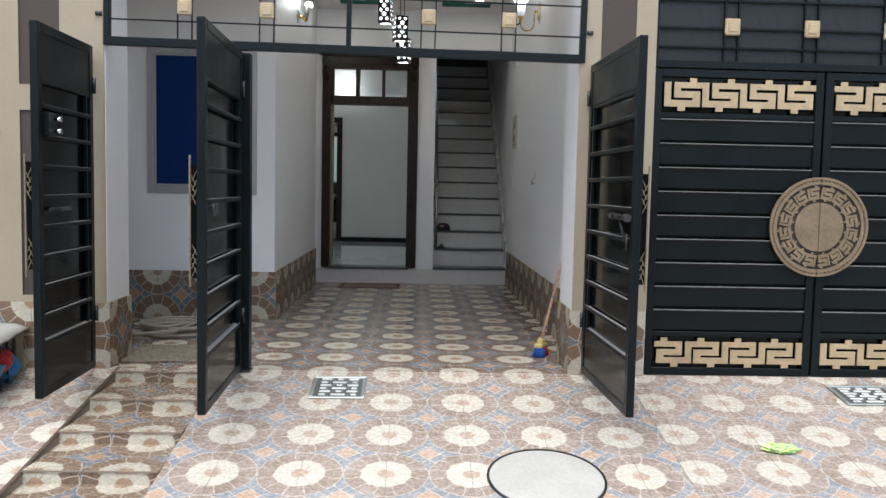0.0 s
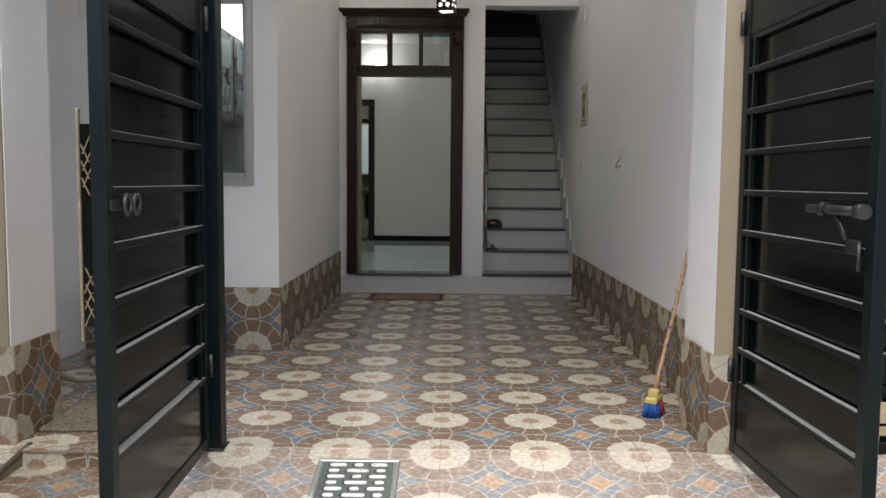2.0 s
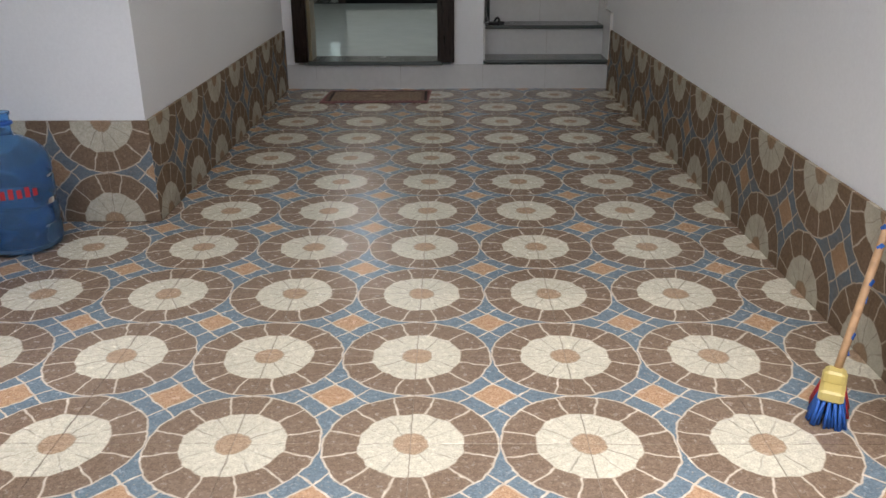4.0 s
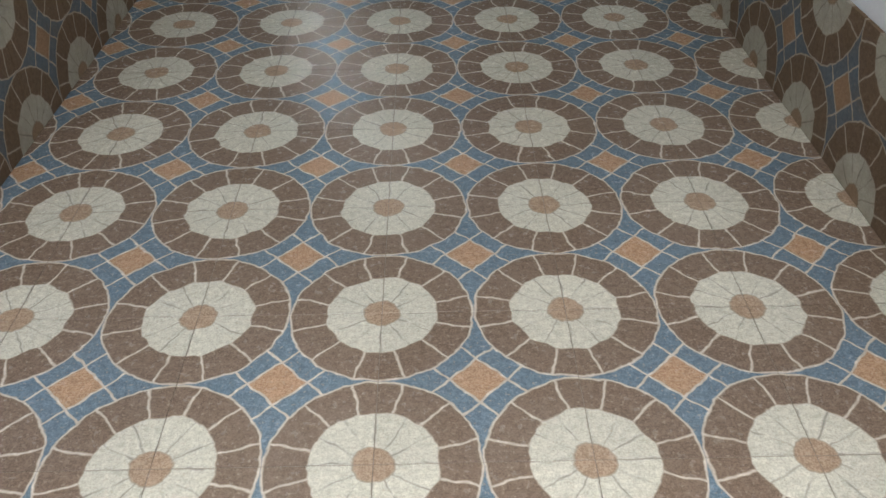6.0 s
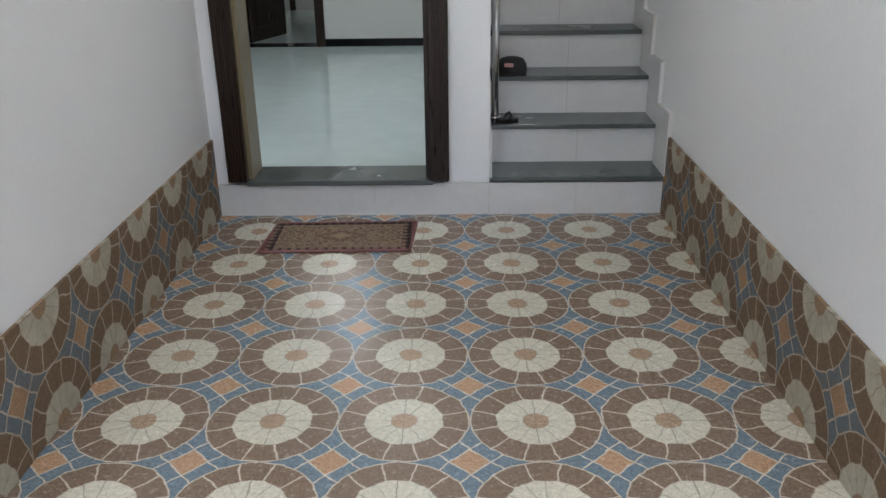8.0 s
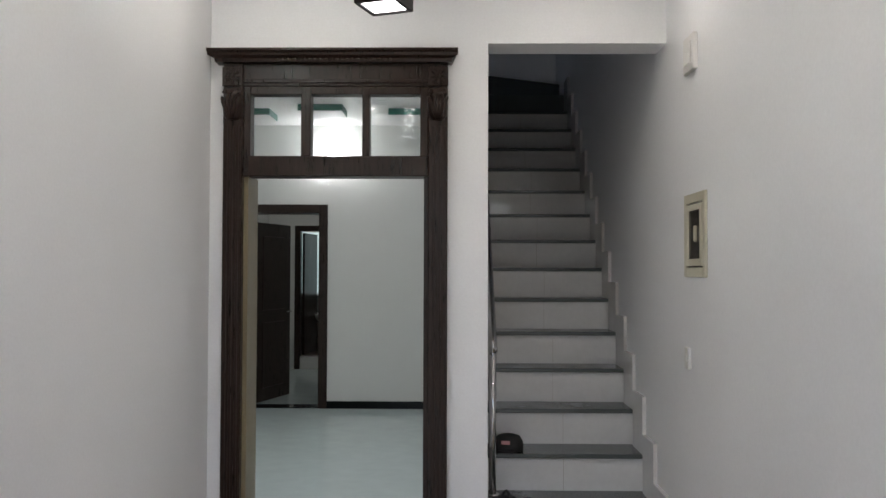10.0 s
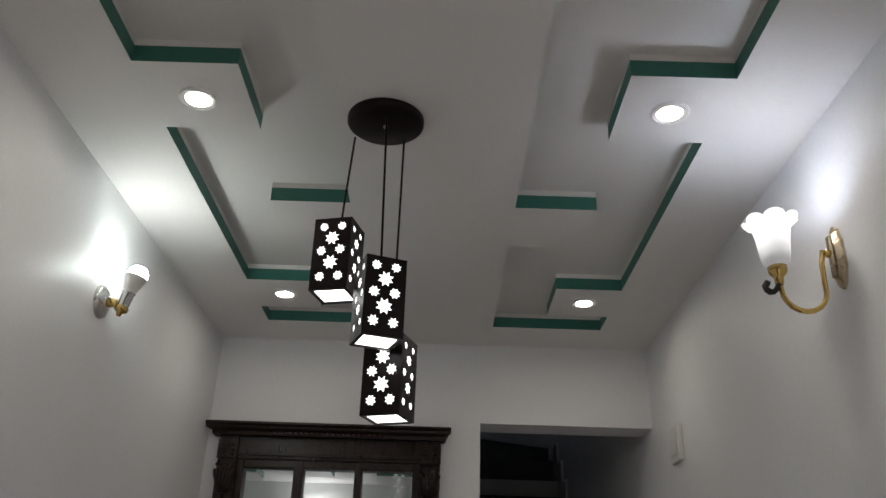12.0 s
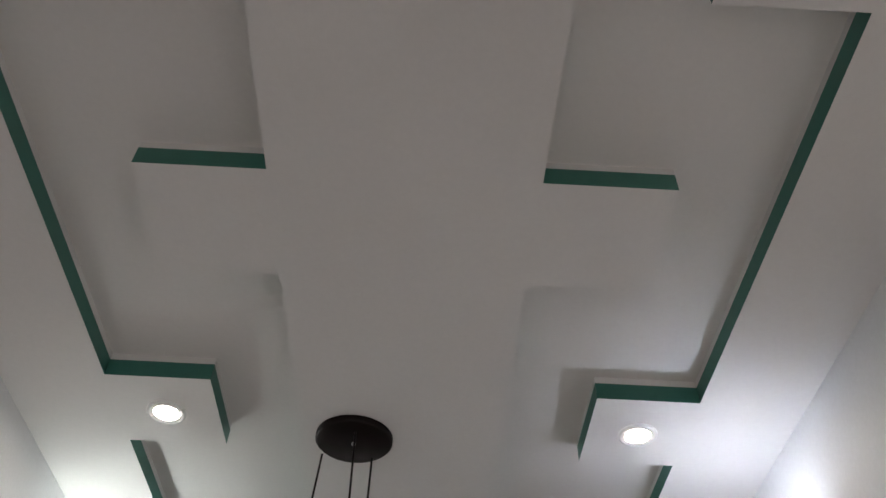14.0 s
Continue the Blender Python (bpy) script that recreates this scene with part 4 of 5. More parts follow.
def inner_rooms():
    # casing and open leaf of the inner doorway
    d = thing("inner_door", -1.56, 6.6, ZI, "dark wooden inner door standing open in its frame", "door")
    for x0, x1 in ((-0.47, -0.39), (0.33, 0.42)):
        part("casing", B(x0, x1, -0.02, 0.22, 0, 2.09, bev=0.004), M_WOOD, d)
    part("head", B(-0.39, 0.33, -0.02, 0.22, 2.0, 2.09, bev=0.004), M_WOOD, d)
    bm = B(0, 0.72, -0.02, 0.02, 0.01, 1.92, bev=0.003)
    for z0, z1 in ((0.15, 0.85), (0.98, 1.78)):
        box(bm, 0.12, 0.60, -0.028, -0.02, z0, z1, bev=0.006)
    leaf = part("leaf", bm, M_WOOD, d)
    leaf.matrix_basis = pose(-0.385, 0.22, 0.0, 0, 0, 72)
    part("handle", tube(bmesh.new(), [(0.66, -0.03, 0.95), (0.66, -0.06, 0.95), (0.56, -0.06, 0.95)], 0.010, 8), M_STEEL, leaf)
    d2 = thing("back_door_frame", -1.88, 9.9, ZI, "dark wooden door frame in the back room", "door frame")
    for x0, x1 in ((-0.24, -0.16), (0.36, 0.44)):
        part("casing", B(x0, x1, -0.02, 0.12, 0, 2.05, bev=0.004), M_WOOD, d2)
    part("head", B(-0.16, 0.36, -0.02, 0.12, 1.97, 2.05, bev=0.004), M_WOOD, d2)
    lf = part("leaf", B(0, 0.6, -0.018, 0.018, 0.19, 1.95, bev=0.003), M_WOOD, d2, "dark door leaf standing open")
    lf.matrix_basis = pose(-0.14, 0.13, 0.0, 0, 0, 82)
    solid("threshold_bath", B(-2.06, -1.50, 9.9, 10.1, ZI, ZI + 0.17), M_RISER, "raised white tiled threshold of the washroom", "threshold", "structure")
    solid("floor_bath", B(-2.5, -0.95, 10.1, 11.0, ZI, ZI + 0.15), M_CHEEK, "dark tiled washroom floor", "floor", "structure")
    bm = B(-2.5, -0.95, 10.985, 11.0, ZI + 0.15, 0.93)
    solid("wall_tiles_bath", bm, M_CABW, "dark tiled lower wall of the washroom", "wall", "structure")
    solid("border_bath", B(-2.5, -0.95, 10.982, 11.0, 0.93, 1.20), M_FLORAL, "dark flowered tile border in the washroom", "trim", "structure")
    # bluish wall glass; its brightness is added emission, not daylight
    wn = thing("washroom_glass", -1.95, 10.99, 1.24, "bluish glass on the washroom wall, given a glow", "window", kind="structure")
    part("window_frame", B(-0.52, 0.52, -0.03, 0.0, -0.035, 0.0, bev=0.003), M_PLASTIC, wn)
    part("pane", B(-0.50, 0.50, -0.012, 0.0, 0.0, 0.95), M_BLUE_GLOW, wn, "bluish glass made to glow")
    c = thing("wash_basin", -1.80, 10.72, ZI + 0.15, "white ceramic pedestal wash basin", "wash basin")
    part("pedestal", lathe(bmesh.new(), [(0.10, 0.0), (0.085, 0.06), (0.075, 0.30), (0.085, 0.46), (0.12, 0.52)], 20), M_PLASTIC, c)
    part("bowl", lathe(bmesh.new(), [(0.10, 0.48), (0.19, 0.53), (0.245, 0.585), (0.25, 0.60), (0.235, 0.602), (0.17, 0.56), (0.0, 0.53)], 28), M_PLASTIC, c)
    part("tap", tube(bmesh.new(), [(0, 0.19, 0.60), (0, 0.19, 0.68), (0, 0.10, 0.69)], 0.012, 8), M_STEEL, c)
    # lit wall lamp high on the far wall
    w = thing("inner_wall_lamp", -1.08, 6.6, 2.72, "lit white wall lamp in the inner room", "wall lamp")
    part("plate", B(-0.04, 0.04, -0.02, 0.0, -0.10, 0.05, bev=0.006), M_PLASTIC, w)
    part("arm", tube(bmesh.new(), [(0, -0.02, -0.05), (0, -0.08, -0.07), (0, -0.10, -0.02)], 0.008, 8), M_PLASTIC, w)
    part("bulb", lathe(bmesh.new(), [(0.012, -0.03), (0.034, 0.02), (0.046, 0.06), (0.034, 0.10), (0.0, 0.115)], 16, Matrix.Translation((0, -0.10, 0.02))), M_BULB_IN, w)
    # unseen ceiling lamps, added to brighten the inner rooms
    for x, y in ((-1.75, 4.6), (-0.3, 4.6), (-1.0, 3.2)):
        downlight(x, y, 3.10, M_FILL_IN)
    downlight(-1.85, 8.4, 3.2, M_FILL_IN)
    downlight(-1.85, 10.45, 3.2, M_FILL_IN)


def downlight(x, y, z, mat):
    d = thing("downlight", x, y, z, "round recessed downlight, lit, with a metal ring", "downlight", "ceiling downlights")
    part("ring", lathe(bmesh.new(), [(0.0375, -0.002), (0.038, -0.006), (0.042, -0.004), (0.047, -0.008), (0.054, -0.008), (0.057, -0.004), (0.057, 0.0)], 32), M_RING, d)
    part("lens", lathe(bmesh.new(), [(0.0, -0.004), (0.037, -0.004), (0.0375, -0.001)], 28), mat, d, "glowing lens")


M_RING = paint("satin_white_ring", (0.72, 0.72, 0.72), 0.35, 90, 0.05, 6, 0.05, 0.15)
M_FLORAL = paint("flowered_border_tile", (0.085, 0.095, 0.088), 0.3, 18, 0.9, 30, 0.05)
M_BLUE_GLOW = glow("blue_glass_glow", (0.42, 0.60, 0.62), 0.13)
M_BULB_IN = glow("lit_inner_bulb", (0.95, 0.98, 1.0), 22.0)
M_FILL_IN = glow("inner_fill_light", (0.97, 0.98, 0.96), 74.0)
inner_rooms()
for _y in (-1.455, 0.055, 1.576):
    downlight(-0.615, _y, ZC, M_SPOT)
    downlight(0.764, _y, ZC, M_SPOT)


# ---- lamps ----
def pendant_cluster():
    cl = thing("pendant_lamp", -0.070, 0.138, ZC, "three lit dark box pendants with star cut-outs on a round rose", "pendant lamp")
    part("rose", lathe(bmesh.new(), [(0.0, -0.022), (0.108, -0.022), (0.115, -0.016), (0.115, 0.0)], 40), M_IRON, cl)
    part("screw", lathe(bmesh.new(), [(0.0, -0.032), (0.006, -0.030), (0.008, -0.022)], 10), M_STEEL, cl)
    S, H = 0.056, 0.216

    def star(cx, cz, r):
        return [(cx + q * math.cos(a), cz + q * math.sin(a)) for a, q in ((i * math.tau / 16, r * 1.10 if i % 2 else r * 0.60) for i in range(16))]

    stars = ((-0.027, 0.190, 0.0140), (0.027, 0.190, 0.0140), (0.0, 0.154, 0.021), (-0.029, 0.115, 0.0155), (0.027, 0.117, 0.0155),
             (0.0, 0.078, 0.022), (-0.027, 0.036, 0.015), (0.027, 0.036, 0.015))

    def panel(m):
        bm = bmesh.new()
        n = 22
        edge = [(-S, 0.0), (S, 0.0)] + [(S - (0.002 if k % 2 else 0.0), H * k / n) for k in range(1, n)] + [(S, H), (-S, H)] + [(-S + (0.002 if k % 2 else 0.0), H * k / n) for k in range(n - 1, 0, -1)]
        es = []
        for loop in [edge] + [star(*s) for s in stars]:
            vs = [bm.verts.new((x, -S, z)) for x, z in loop]
            es += [bm.edges.new((a, b)) for a, b in zip(vs, vs[1:] + vs[:1])]
        bmesh.ops.triangle_fill(bm, use_beauty=True, edges=es)
        r = bmesh.ops.extrude_face_region(bm, geom=bm.faces[:])
        bmesh.ops.translate(bm, vec=(0, 0.003, 0), verts=[v for v in r["geom"] if isinstance(v, bmesh.types.BMVert)])
        bmesh.ops.transform(bm, matrix=m, verts=bm.verts[:])
        return bm

    for x, y, zt, turn, ax, ay in ((-0.205, 0.26, 2.826, -14, -0.185, 0.255), (-0.068, 0.135, 2.652, 21, -0.080, 0.125), (-0.036, 0.270, 2.484, -19, -0.034, 0.262)):
        base = Matrix.Translation((x + 0.087, y - 0.185, zt - H - ZC)) @ Matrix.Rotation(radians(turn), 4, "Z")
        box_part = part("pendant", panel(base), M_IRON, cl, "dark pierced sheet box")
        for k in (1, 2, 3):
            part("side", panel(base @ Matrix.Rotation(k * math.pi / 2, 4, "Z")), M_IRON, box_part)
        part("cap", B(-S, S, -S, S, H - 0.004, H, m=base), M_IRON, box_part)
        bm = bmesh.new()
        for a0, a1, b0, b1 in ((-S, S, -S, -S + 0.010), (-S, S, S - 0.010, S), (-S, -S + 0.010, -S + 0.010, S - 0.010), (S - 0.010, S, -S + 0.010, S - 0.010)):
            box(bm, a0, a1, b0, b1, -0.004, 0.0, m=base)
        part("bottom_frame", bm, M_IRON, box_part)
        part("diffuser", B(-S + 0.004, S - 0.004, -S + 0.004, S - 0.004, 0.001, H - 0.006, m=base), M_DIFF, box_part, "glowing white acrylic")
        part("cord", tube(bmesh.new(), [(ax + 0.087, ay - 0.185, -0.02), (x + 0.087, y - 0.185, zt - ZC)], 0.0032, 8), M_IRON, cl)


pendant_cluster()


M_BULB_R = glow("lit_shaded_bulb", (0.84, 0.93, 1.10), 20.0)


def wall_lamp_tulip():
    w = thing("wall_lamp", XR, 0.100, 2.722, "brass wall lamp with a lit frilled opal glass shade", "wall lamp")
    w.scale.x = 0.92
    bm = bmesh.new()
    outline = [(0.0, 0.105), (0.022, 0.088), (0.030, 0.060), (0.040, 0.045), (0.040, -0.045), (0.030, -0.060), (0.022, -0.088), (0.0, -0.105), (-0.022, -0.088), (-0.030, -0.060), (-0.040, -0.045), (-0.040, 0.045), (-0.030, 0.060), (-0.022, 0.088)]
    outline = [(y * 0.85, z * 0.9) for y, z in outline]
    a = [bm.verts.new((0.0, y, z)) for y, z in outline]
    b = [bm.verts.new((-0.010, y, z)) for y, z in outline]
    c = [bm.verts.new((-0.022, y * 0.62, z * 0.72)) for y, z in outline]
    for r0, r1 in ((a, b), (b, c)):
        for i in range(14):
            bm.faces.new((r0[i], r0[(i + 1) % 14], r1[(i + 1) % 14], r1[i]))
    bm.faces.new(c)
    plate = part("back_plate", bm, M_PALEGOLD, w)
    part("ridge", B(-0.030, -0.020, -0.012, 0.012, -0.06, 0.065, bev=0.004), M_PALEGOLD, plate)
    part("boss", tube(bmesh.new(), [(-0.02, 0, 0.01), (-0.05, 0, 0.012), (-0.055, 0, 0.012)], [0.012, 0.010, 0.006], 12), M_BRASS, plate)
    pts = [(-0.050, 0, 0.018), (-0.058, 0, -0.02), (-0.060, 0, -0.08)] + [(-0.125 + 0.066 * math.cos(t), 0, -0.10 - 0.062 * math.sin(t)) for t in [i * math.pi / 10 for i in range(0, 11)]] + [(-0.192, 0, -0.075)]
    part("arm", tube(bmesh.new(), pts, 0.0075, 12), M_BRASS, w)
    part("cup", lathe(bmesh.new(), [(0.0, -0.012), (0.012, -0.010), (0.014, 0.010), (0.026, 0.022), (0.028, 0.040), (0.0, 0.045)], 18, Matrix.Translation((-0.193, 0, -0.075))), M_BRASS, w)
    part("scroll", tube(bmesh.new(), [(-0.193, 0, -0.078), (-0.200, -0.003, -0.090), (-0.207, -0.006, -0.102), (-0.217, -0.009, -0.111), (-0.229, -0.010, -0.113), (-0.239, -0.010, -0.106), (-0.242, -0.010, -0.095), (-0.236, -0.010, -0.087), (-0.228, -0.010, -0.090)], [0.006, 0.007, 0.008, 0.008, 0.009, 0.009, 0.009, 0.009, 0.008], 12), M_DARKBIT, w, "dark curled scroll")

    def frill(i, a, r, z):
        k = max(0, i - 4) / 3
        lobe = abs(math.cos(3.5 * a)) ** 0.6
        return r + 0.010 * k * (lobe - 0.6), z + 0.012 * k * (lobe - 0.9)

    outer = [(0.020, -0.008), (0.036, 0.006), (0.043, 0.03), (0.046, 0.06), (0.049, 0.085), (0.054, 0.115), (0.066, 0.134), (0.078, 0.140)]
    bm = lathe(bmesh.new(), outer, 84, Matrix.Translation((-0.193, 0, -0.033)), frill)
    part("shade", bm, M_OPAL, w, "frilled opal glass shade, lit")
    part("bulb", lathe(bmesh.new(), [(0.014, 0.0), (0.026, 0.05), (0.032, 0.085), (0.026, 0.11), (0.0, 0.122)], 16, Matrix.Translation((-0.193, 0, -0.008))), M_BULB_R, w, "lit bulb")


def wall_lamp_bare():
    w = thing("wall_lamp", XL, 0.690, 2.748, "silver and gold wall lamp holder with a bare lit bulb", "wall lamp")
    m = Matrix.Rotation(math.pi / 2, 4, "Y")
    part("back_plate", lathe(bmesh.new(), [(0.058, 0.0), (0.056, 0.010), (0.048, 0.016), (0.042, 0.014), (0.030, 0.024), (0.0, 0.028)], 28, m), M_SILVER, w)
    part("stem", tube(bmesh.new(), [(0.02, 0, 0), (0.055, 0, -0.004), (0.075, 0, -0.012)], [0.018, 0.014, 0.016], 14), M_BRASS, w)
    tilt = Matrix.Translation((0.078, 0, -0.02)) @ Matrix.Rotation(radians(14), 4, "Y")
    part("socket", lathe(bmesh.new(), [(0.0, -0.030), (0.008, -0.030), (0.010, -0.018), (0.022, -0.012), (0.024, 0.0), (0.020, 0.006)], 16, tilt), M_BRASS, w)
    part("holder", lathe(bmesh.new(), [(0.020, 0.0), (0.021, 0.05), (0.024, 0.058), (0.018, 0.060)], 18, tilt), M_STEEL, w)
    part("bulb_neck", lathe(bmesh.new(), [(0.018, 0.055), (0.024, 0.075), (0.033, 0.105), (0.0365, 0.121)], 20, tilt), M_PLASTIC, w)
    part("bulb", lathe(bmesh.new(), [(0.036, 0.121), (0.0355, 0.127), (0.033, 0.140), (0.022, 0.155), (0.0, 0.162)], 20, tilt), M_BULB, w, "lit bulb")


wall_lamp_tulip()
wall_lamp_bare()


# ---- fittings on the walls ----
def fittings():
    b = thing("meter_box", XR, 1.742, 1.764, "cream flush fuse box with a dark window", "fuse box")
    bm = bmesh.new()
    for y0, y1, z0, z1 in ((-0.152, -0.118, -0.182, 0.182), (0.118, 0.152, -0.182, 0.182), (-0.118, 0.118, -0.182, -0.140), (-0.118, 0.118, 0.140, 0.182)):
        box(bm, -0.012, 0, y0, y1, z0, z1, bev=0.003)
    part("frame", bm, M_CREAM, b)
    lid = bmesh.new()
    for y0, y1, z0, z1 in ((-0.112, -0.088, -0.134, 0.134), (0.088, 0.112, -0.134, 0.134), (-0.088, 0.088, -0.134, -0.102), (-0.088, 0.088, 0.108, 0.134)):
        box(lid, -0.016, 0, y0, y1, z0, z1, bev=0.003)
    door = part("door", lid, M_CREAM, b, "cream hinged door rim")
    part("groove", B(-0.002, 0, -0.118, 0.118, -0.140, 0.140), M_DARKBIT, b)
    part("window", B(-0.008, -0.002, -0.088, 0.088, -0.102, 0.108), M_SMOKE, door, "smoked dark window")
    part("latch", B(-0.020, -0.008, -0.030, -0.016, -0.03, 0.04, bev=0.003), M_CREAM, door)
    s = thing("junction_box", XR, 1.788, 2.563, "white plastic wall box high on the wall", "wall box")
    part("body", B(-0.022, 0, -0.075, 0.075, -0.08, 0.08, bev=0.004), M_PLASTIC, s)
    part("cover", B(-0.028, -0.022, -0.045, 0.045, -0.05, 0.05, bev=0.003), M_PLASTIC, s)
    o = thing("wall_outlet", XR, 0.105, 1.25, "white wall outlet with a loose dangling wire", "outlet")
    part("plate", B(-0.010, 0, -0.04, 0.04, -0.04, 0.055, bev=0.003), M_PLASTIC, o)
    part("slots", B(-0.012, -0.010, -0.015, 0.015, -0.005, 0.025), M_CREAM, o)
    pts = [(-0.010, 0.0, -0.01), (-0.035, -0.03, -0.035), (-0.030, 0.03, -0.055), (-0.02, 0.055, -0.075), (-0.02, 0.02, -0.050), (-0.012, -0.05, -0.062)]
    part("wire", tube(bmesh.new(), pts, 0.003, 6), M_DARKBIT, o)
    sw = thing("light_switch", XR, 1.855, 1.222, "small white light switch", "switch")
    part("plate", B(-0.016, 0, -0.028, 0.028, -0.048, 0.048, bev=0.003), M_PLASTIC, sw)
    part("rocker", B(-0.021, -0.016, -0.010, 0.010, -0.016, 0.016, bev=0.002), M_PLASTIC, sw)
    bell = thing("door_bell", -2.362, FY, 1.414, "green bell push on the beige facade", "door bell")
    part("base", tube(bmesh.new(), [(0, 0, 0), (0, -0.012, 0)], 0.018, 14), M_PLASTIC, bell)
    part("button", tube(bmesh.new(), [(0, -0.012, 0), (0, -0.022, 0)], 0.012, 12), M_GREEN, bell, "green button")


fittings()


def window():
    w = thing("window_1", -1.64, YW, 1.04, "grey aluminium sliding window with one pane filmed blue", "window", kind="structure")
    x0, x1, z0, z1 = -0.458, 0.435, 0.0, 1.195
    for a, b, c, d in ((x0, x0 + 0.045, z0, z1), (x1 - 0.045, x1, z0, z1), (x0 + 0.045, x1 - 0.045, z0, z0 + 0.045), (x0 + 0.045, x1 - 0.045, z1 - 0.045, z1)):
        part("window_frame", B(a, b, -0.018, 0.10, c, d, bev=0.003), M_ALU, w)
    for a, b, y in ((x0 + 0.045, 0.02, 0.0), (-0.02, x1 - 0.045, 0.03)):
        for p, q, c, d in ((a, a + 0.025, 0.045, 1.150), (b - 0.025, b, 0.045, 1.150), (a + 0.025, b - 0.025, 0.045, 0.080), (a + 0.025, b - 0.025, 1.125, 1.150)):
            part("sash", B(p, q, y, y + 0.024, c, d, bev=0.002), M_ALU, w)
    part("pane", B(x0 + 0.07, -0.005, 0.004, 0.010, 0.080, 1.125), M_FILM, w, "blue film covered pane")
    part("pane", B(0.005, x1 - 0.07, 0.040, 0.044, 0.080, 1.125), M_GLASS, w, "clear pane")
    # kitchen fittings seen through the clear pane
    c = thing("kitchen_counter", -1.9, -0.02, 0.0, "dark kitchen counter with a steel sink below the window", "counter")
    part("body", B(-0.33, 0.55, -0.27, 0.28, 0.05, 0.86), M_CAB, c)
    part("worktop", B(-0.34, 0.57, -0.28, 0.30, 0.86, 0.90, bev=0.004), M_BLACK, c)
    part("sink", B(-0.1, 0.40, -0.18, 0.2, 0.895, 0.91, bev=0.004), M_STEEL, c)
    f = thing("kitchen_tap", -1.635, -0.15, 0.90, "polished steel swan-neck kitchen tap", "tap")
    part("spout", tube(bmesh.new(), [(0, 0, 0), (0.004, 0, 0.12), (0.018, 0.0, 0.24), (0.034, -0.005, 0.315), (0.045, -0.03, 0.34), (0.045, -0.07, 0.335), (0.040, -0.10, 0.30)], 0.011, 10), M_STEEL, f)
    part("lever", tube(bmesh.new(), [(0, 0, 0.05), (0.05, 0, 0.08)], 0.006, 8), M_STEEL, f)
    k = thing("wall_cabinet", -2.245, 0.90, 1.56, "dark brown kitchen wall cabinet with grey panelled doors", "cabinet")
    part("body", B(0, 0.375, 0, 1.09, 0, 0.76, bev=0.003), M_CABW, k)
    for y in (0.03, 0.56):
        for z in (0.02, 0.385):
            dr = part("door", B(0.375, 0.395, y, y + 0.50, z, z + 0.35, bev=0.003), M_CABW, k)
            part("panel", B(0.395, 0.399, y + 0.075, y + 0.425, z + 0.065, z + 0.285), M_CABD, dr, "grey door panel")
            part("knob", tube(bmesh.new(), [(0.395, y + 0.04, z + 0.17), (0.415, y + 0.04, z + 0.17)], 0.009, 8), M_STEEL, dr)
    # added strip on the cabinet top, brightens the kitchen by bounce
    part("fill_strip", B(0.30, 0.32, 0.02, 1.05, 0.76, 0.78), M_STRIP, k, "strip lamp added to light the kitchen")
    hd = thing("cooker_hood", -2.245, 0.62, 1.80, "black cooker hood beside the wall cabinet", "cooker hood")
    part("canopy", B(0, 0.46, -0.26, 0.26, 0, 0.055, bev=0.012), M_BLACK, hd)
    part("duct", B(0, 0.24, -0.12, 0.12, 0.055, 1.38), M_STEEL, hd, "steel duct")
    lo = thing("base_cabinet", -2.245, 0.30, 0.05, "dark brown kitchen base cabinet with black worktop and splashback", "cabinet")
    part("body", B(0, 0.54, 0.0, 1.69, 0, 0.81, bev=0.003), M_CABW, lo)
    part("worktop", B(0, 0.57, 0.0, 1.69, 0.81, 0.85, bev=0.003), M_BLACK, lo)
    part("splashback", B(0, 0.012, 0.0, 1.69, 0.852, 1.50), M_CABW, lo)


M_CABD = paint("blue_grey_cabinet_door", (0.22, 0.25, 0.26), 0.3, 40, 0.06)
M_STRIP = glow("kitchen_fill_strip", (0.85, 0.97, 1.0), 42.0)
window()


# ---- loose things ----
def water_bottle():
    w = thing("water_bottle", -1.455, -0.78, 0.0, "large blue plastic water bottle, empty, on the tiles", "water bottle")
    prof = [(0.0, 0.006), (0.10, 0.0), (0.128, 0.012), (0.134, 0.03), (0.134, 0.085), (0.128, 0.094), (0.134, 0.103), (0.134, 0.16), (0.124, 0.176), (0.134, 0.192), (0.134, 0.255), (0.127, 0.265), (0.134, 0.275), (0.134, 0.315), (0.125, 0.345), (0.095, 0.380), (0.055, 0.402), (0.034, 0.412), (0.029, 0.425), (0.029, 0.478), (0.033, 0.480), (0.033, 0.490), (0.027, 0.490), (0.025, 0.485), (0.025, 0.425), (0.050, 0.398), (0.092, 0.374), (0.121, 0.342), (0.130, 0.31), (0.130, 0.03), (0.0, 0.012)]
    part("body", lathe(bmesh.new(), prof, 40), M_BOTTLE, w)
    bm = bmesh.new()
    for i, hh in enumerate((0.030, 0.036, 0.030, 0.036, 0.026)):
        a = radians(-78 + i * 11)
        m = Matrix.Rotation(a + math.pi / 2, 4, "Z")
        box(bm, -0.008, 0.008, -0.1362, -0.1346, 0.215, 0.215 + hh, m=m)
    part("label_mark", bm, M_RED, w, "red printed bars")
    part("neck_ring", lathe(bmesh.new(), [(0.030, 0.445), (0.037, 0.448), (0.037, 0.456), (0.030, 0.459)], 28), M_BLUE, w)


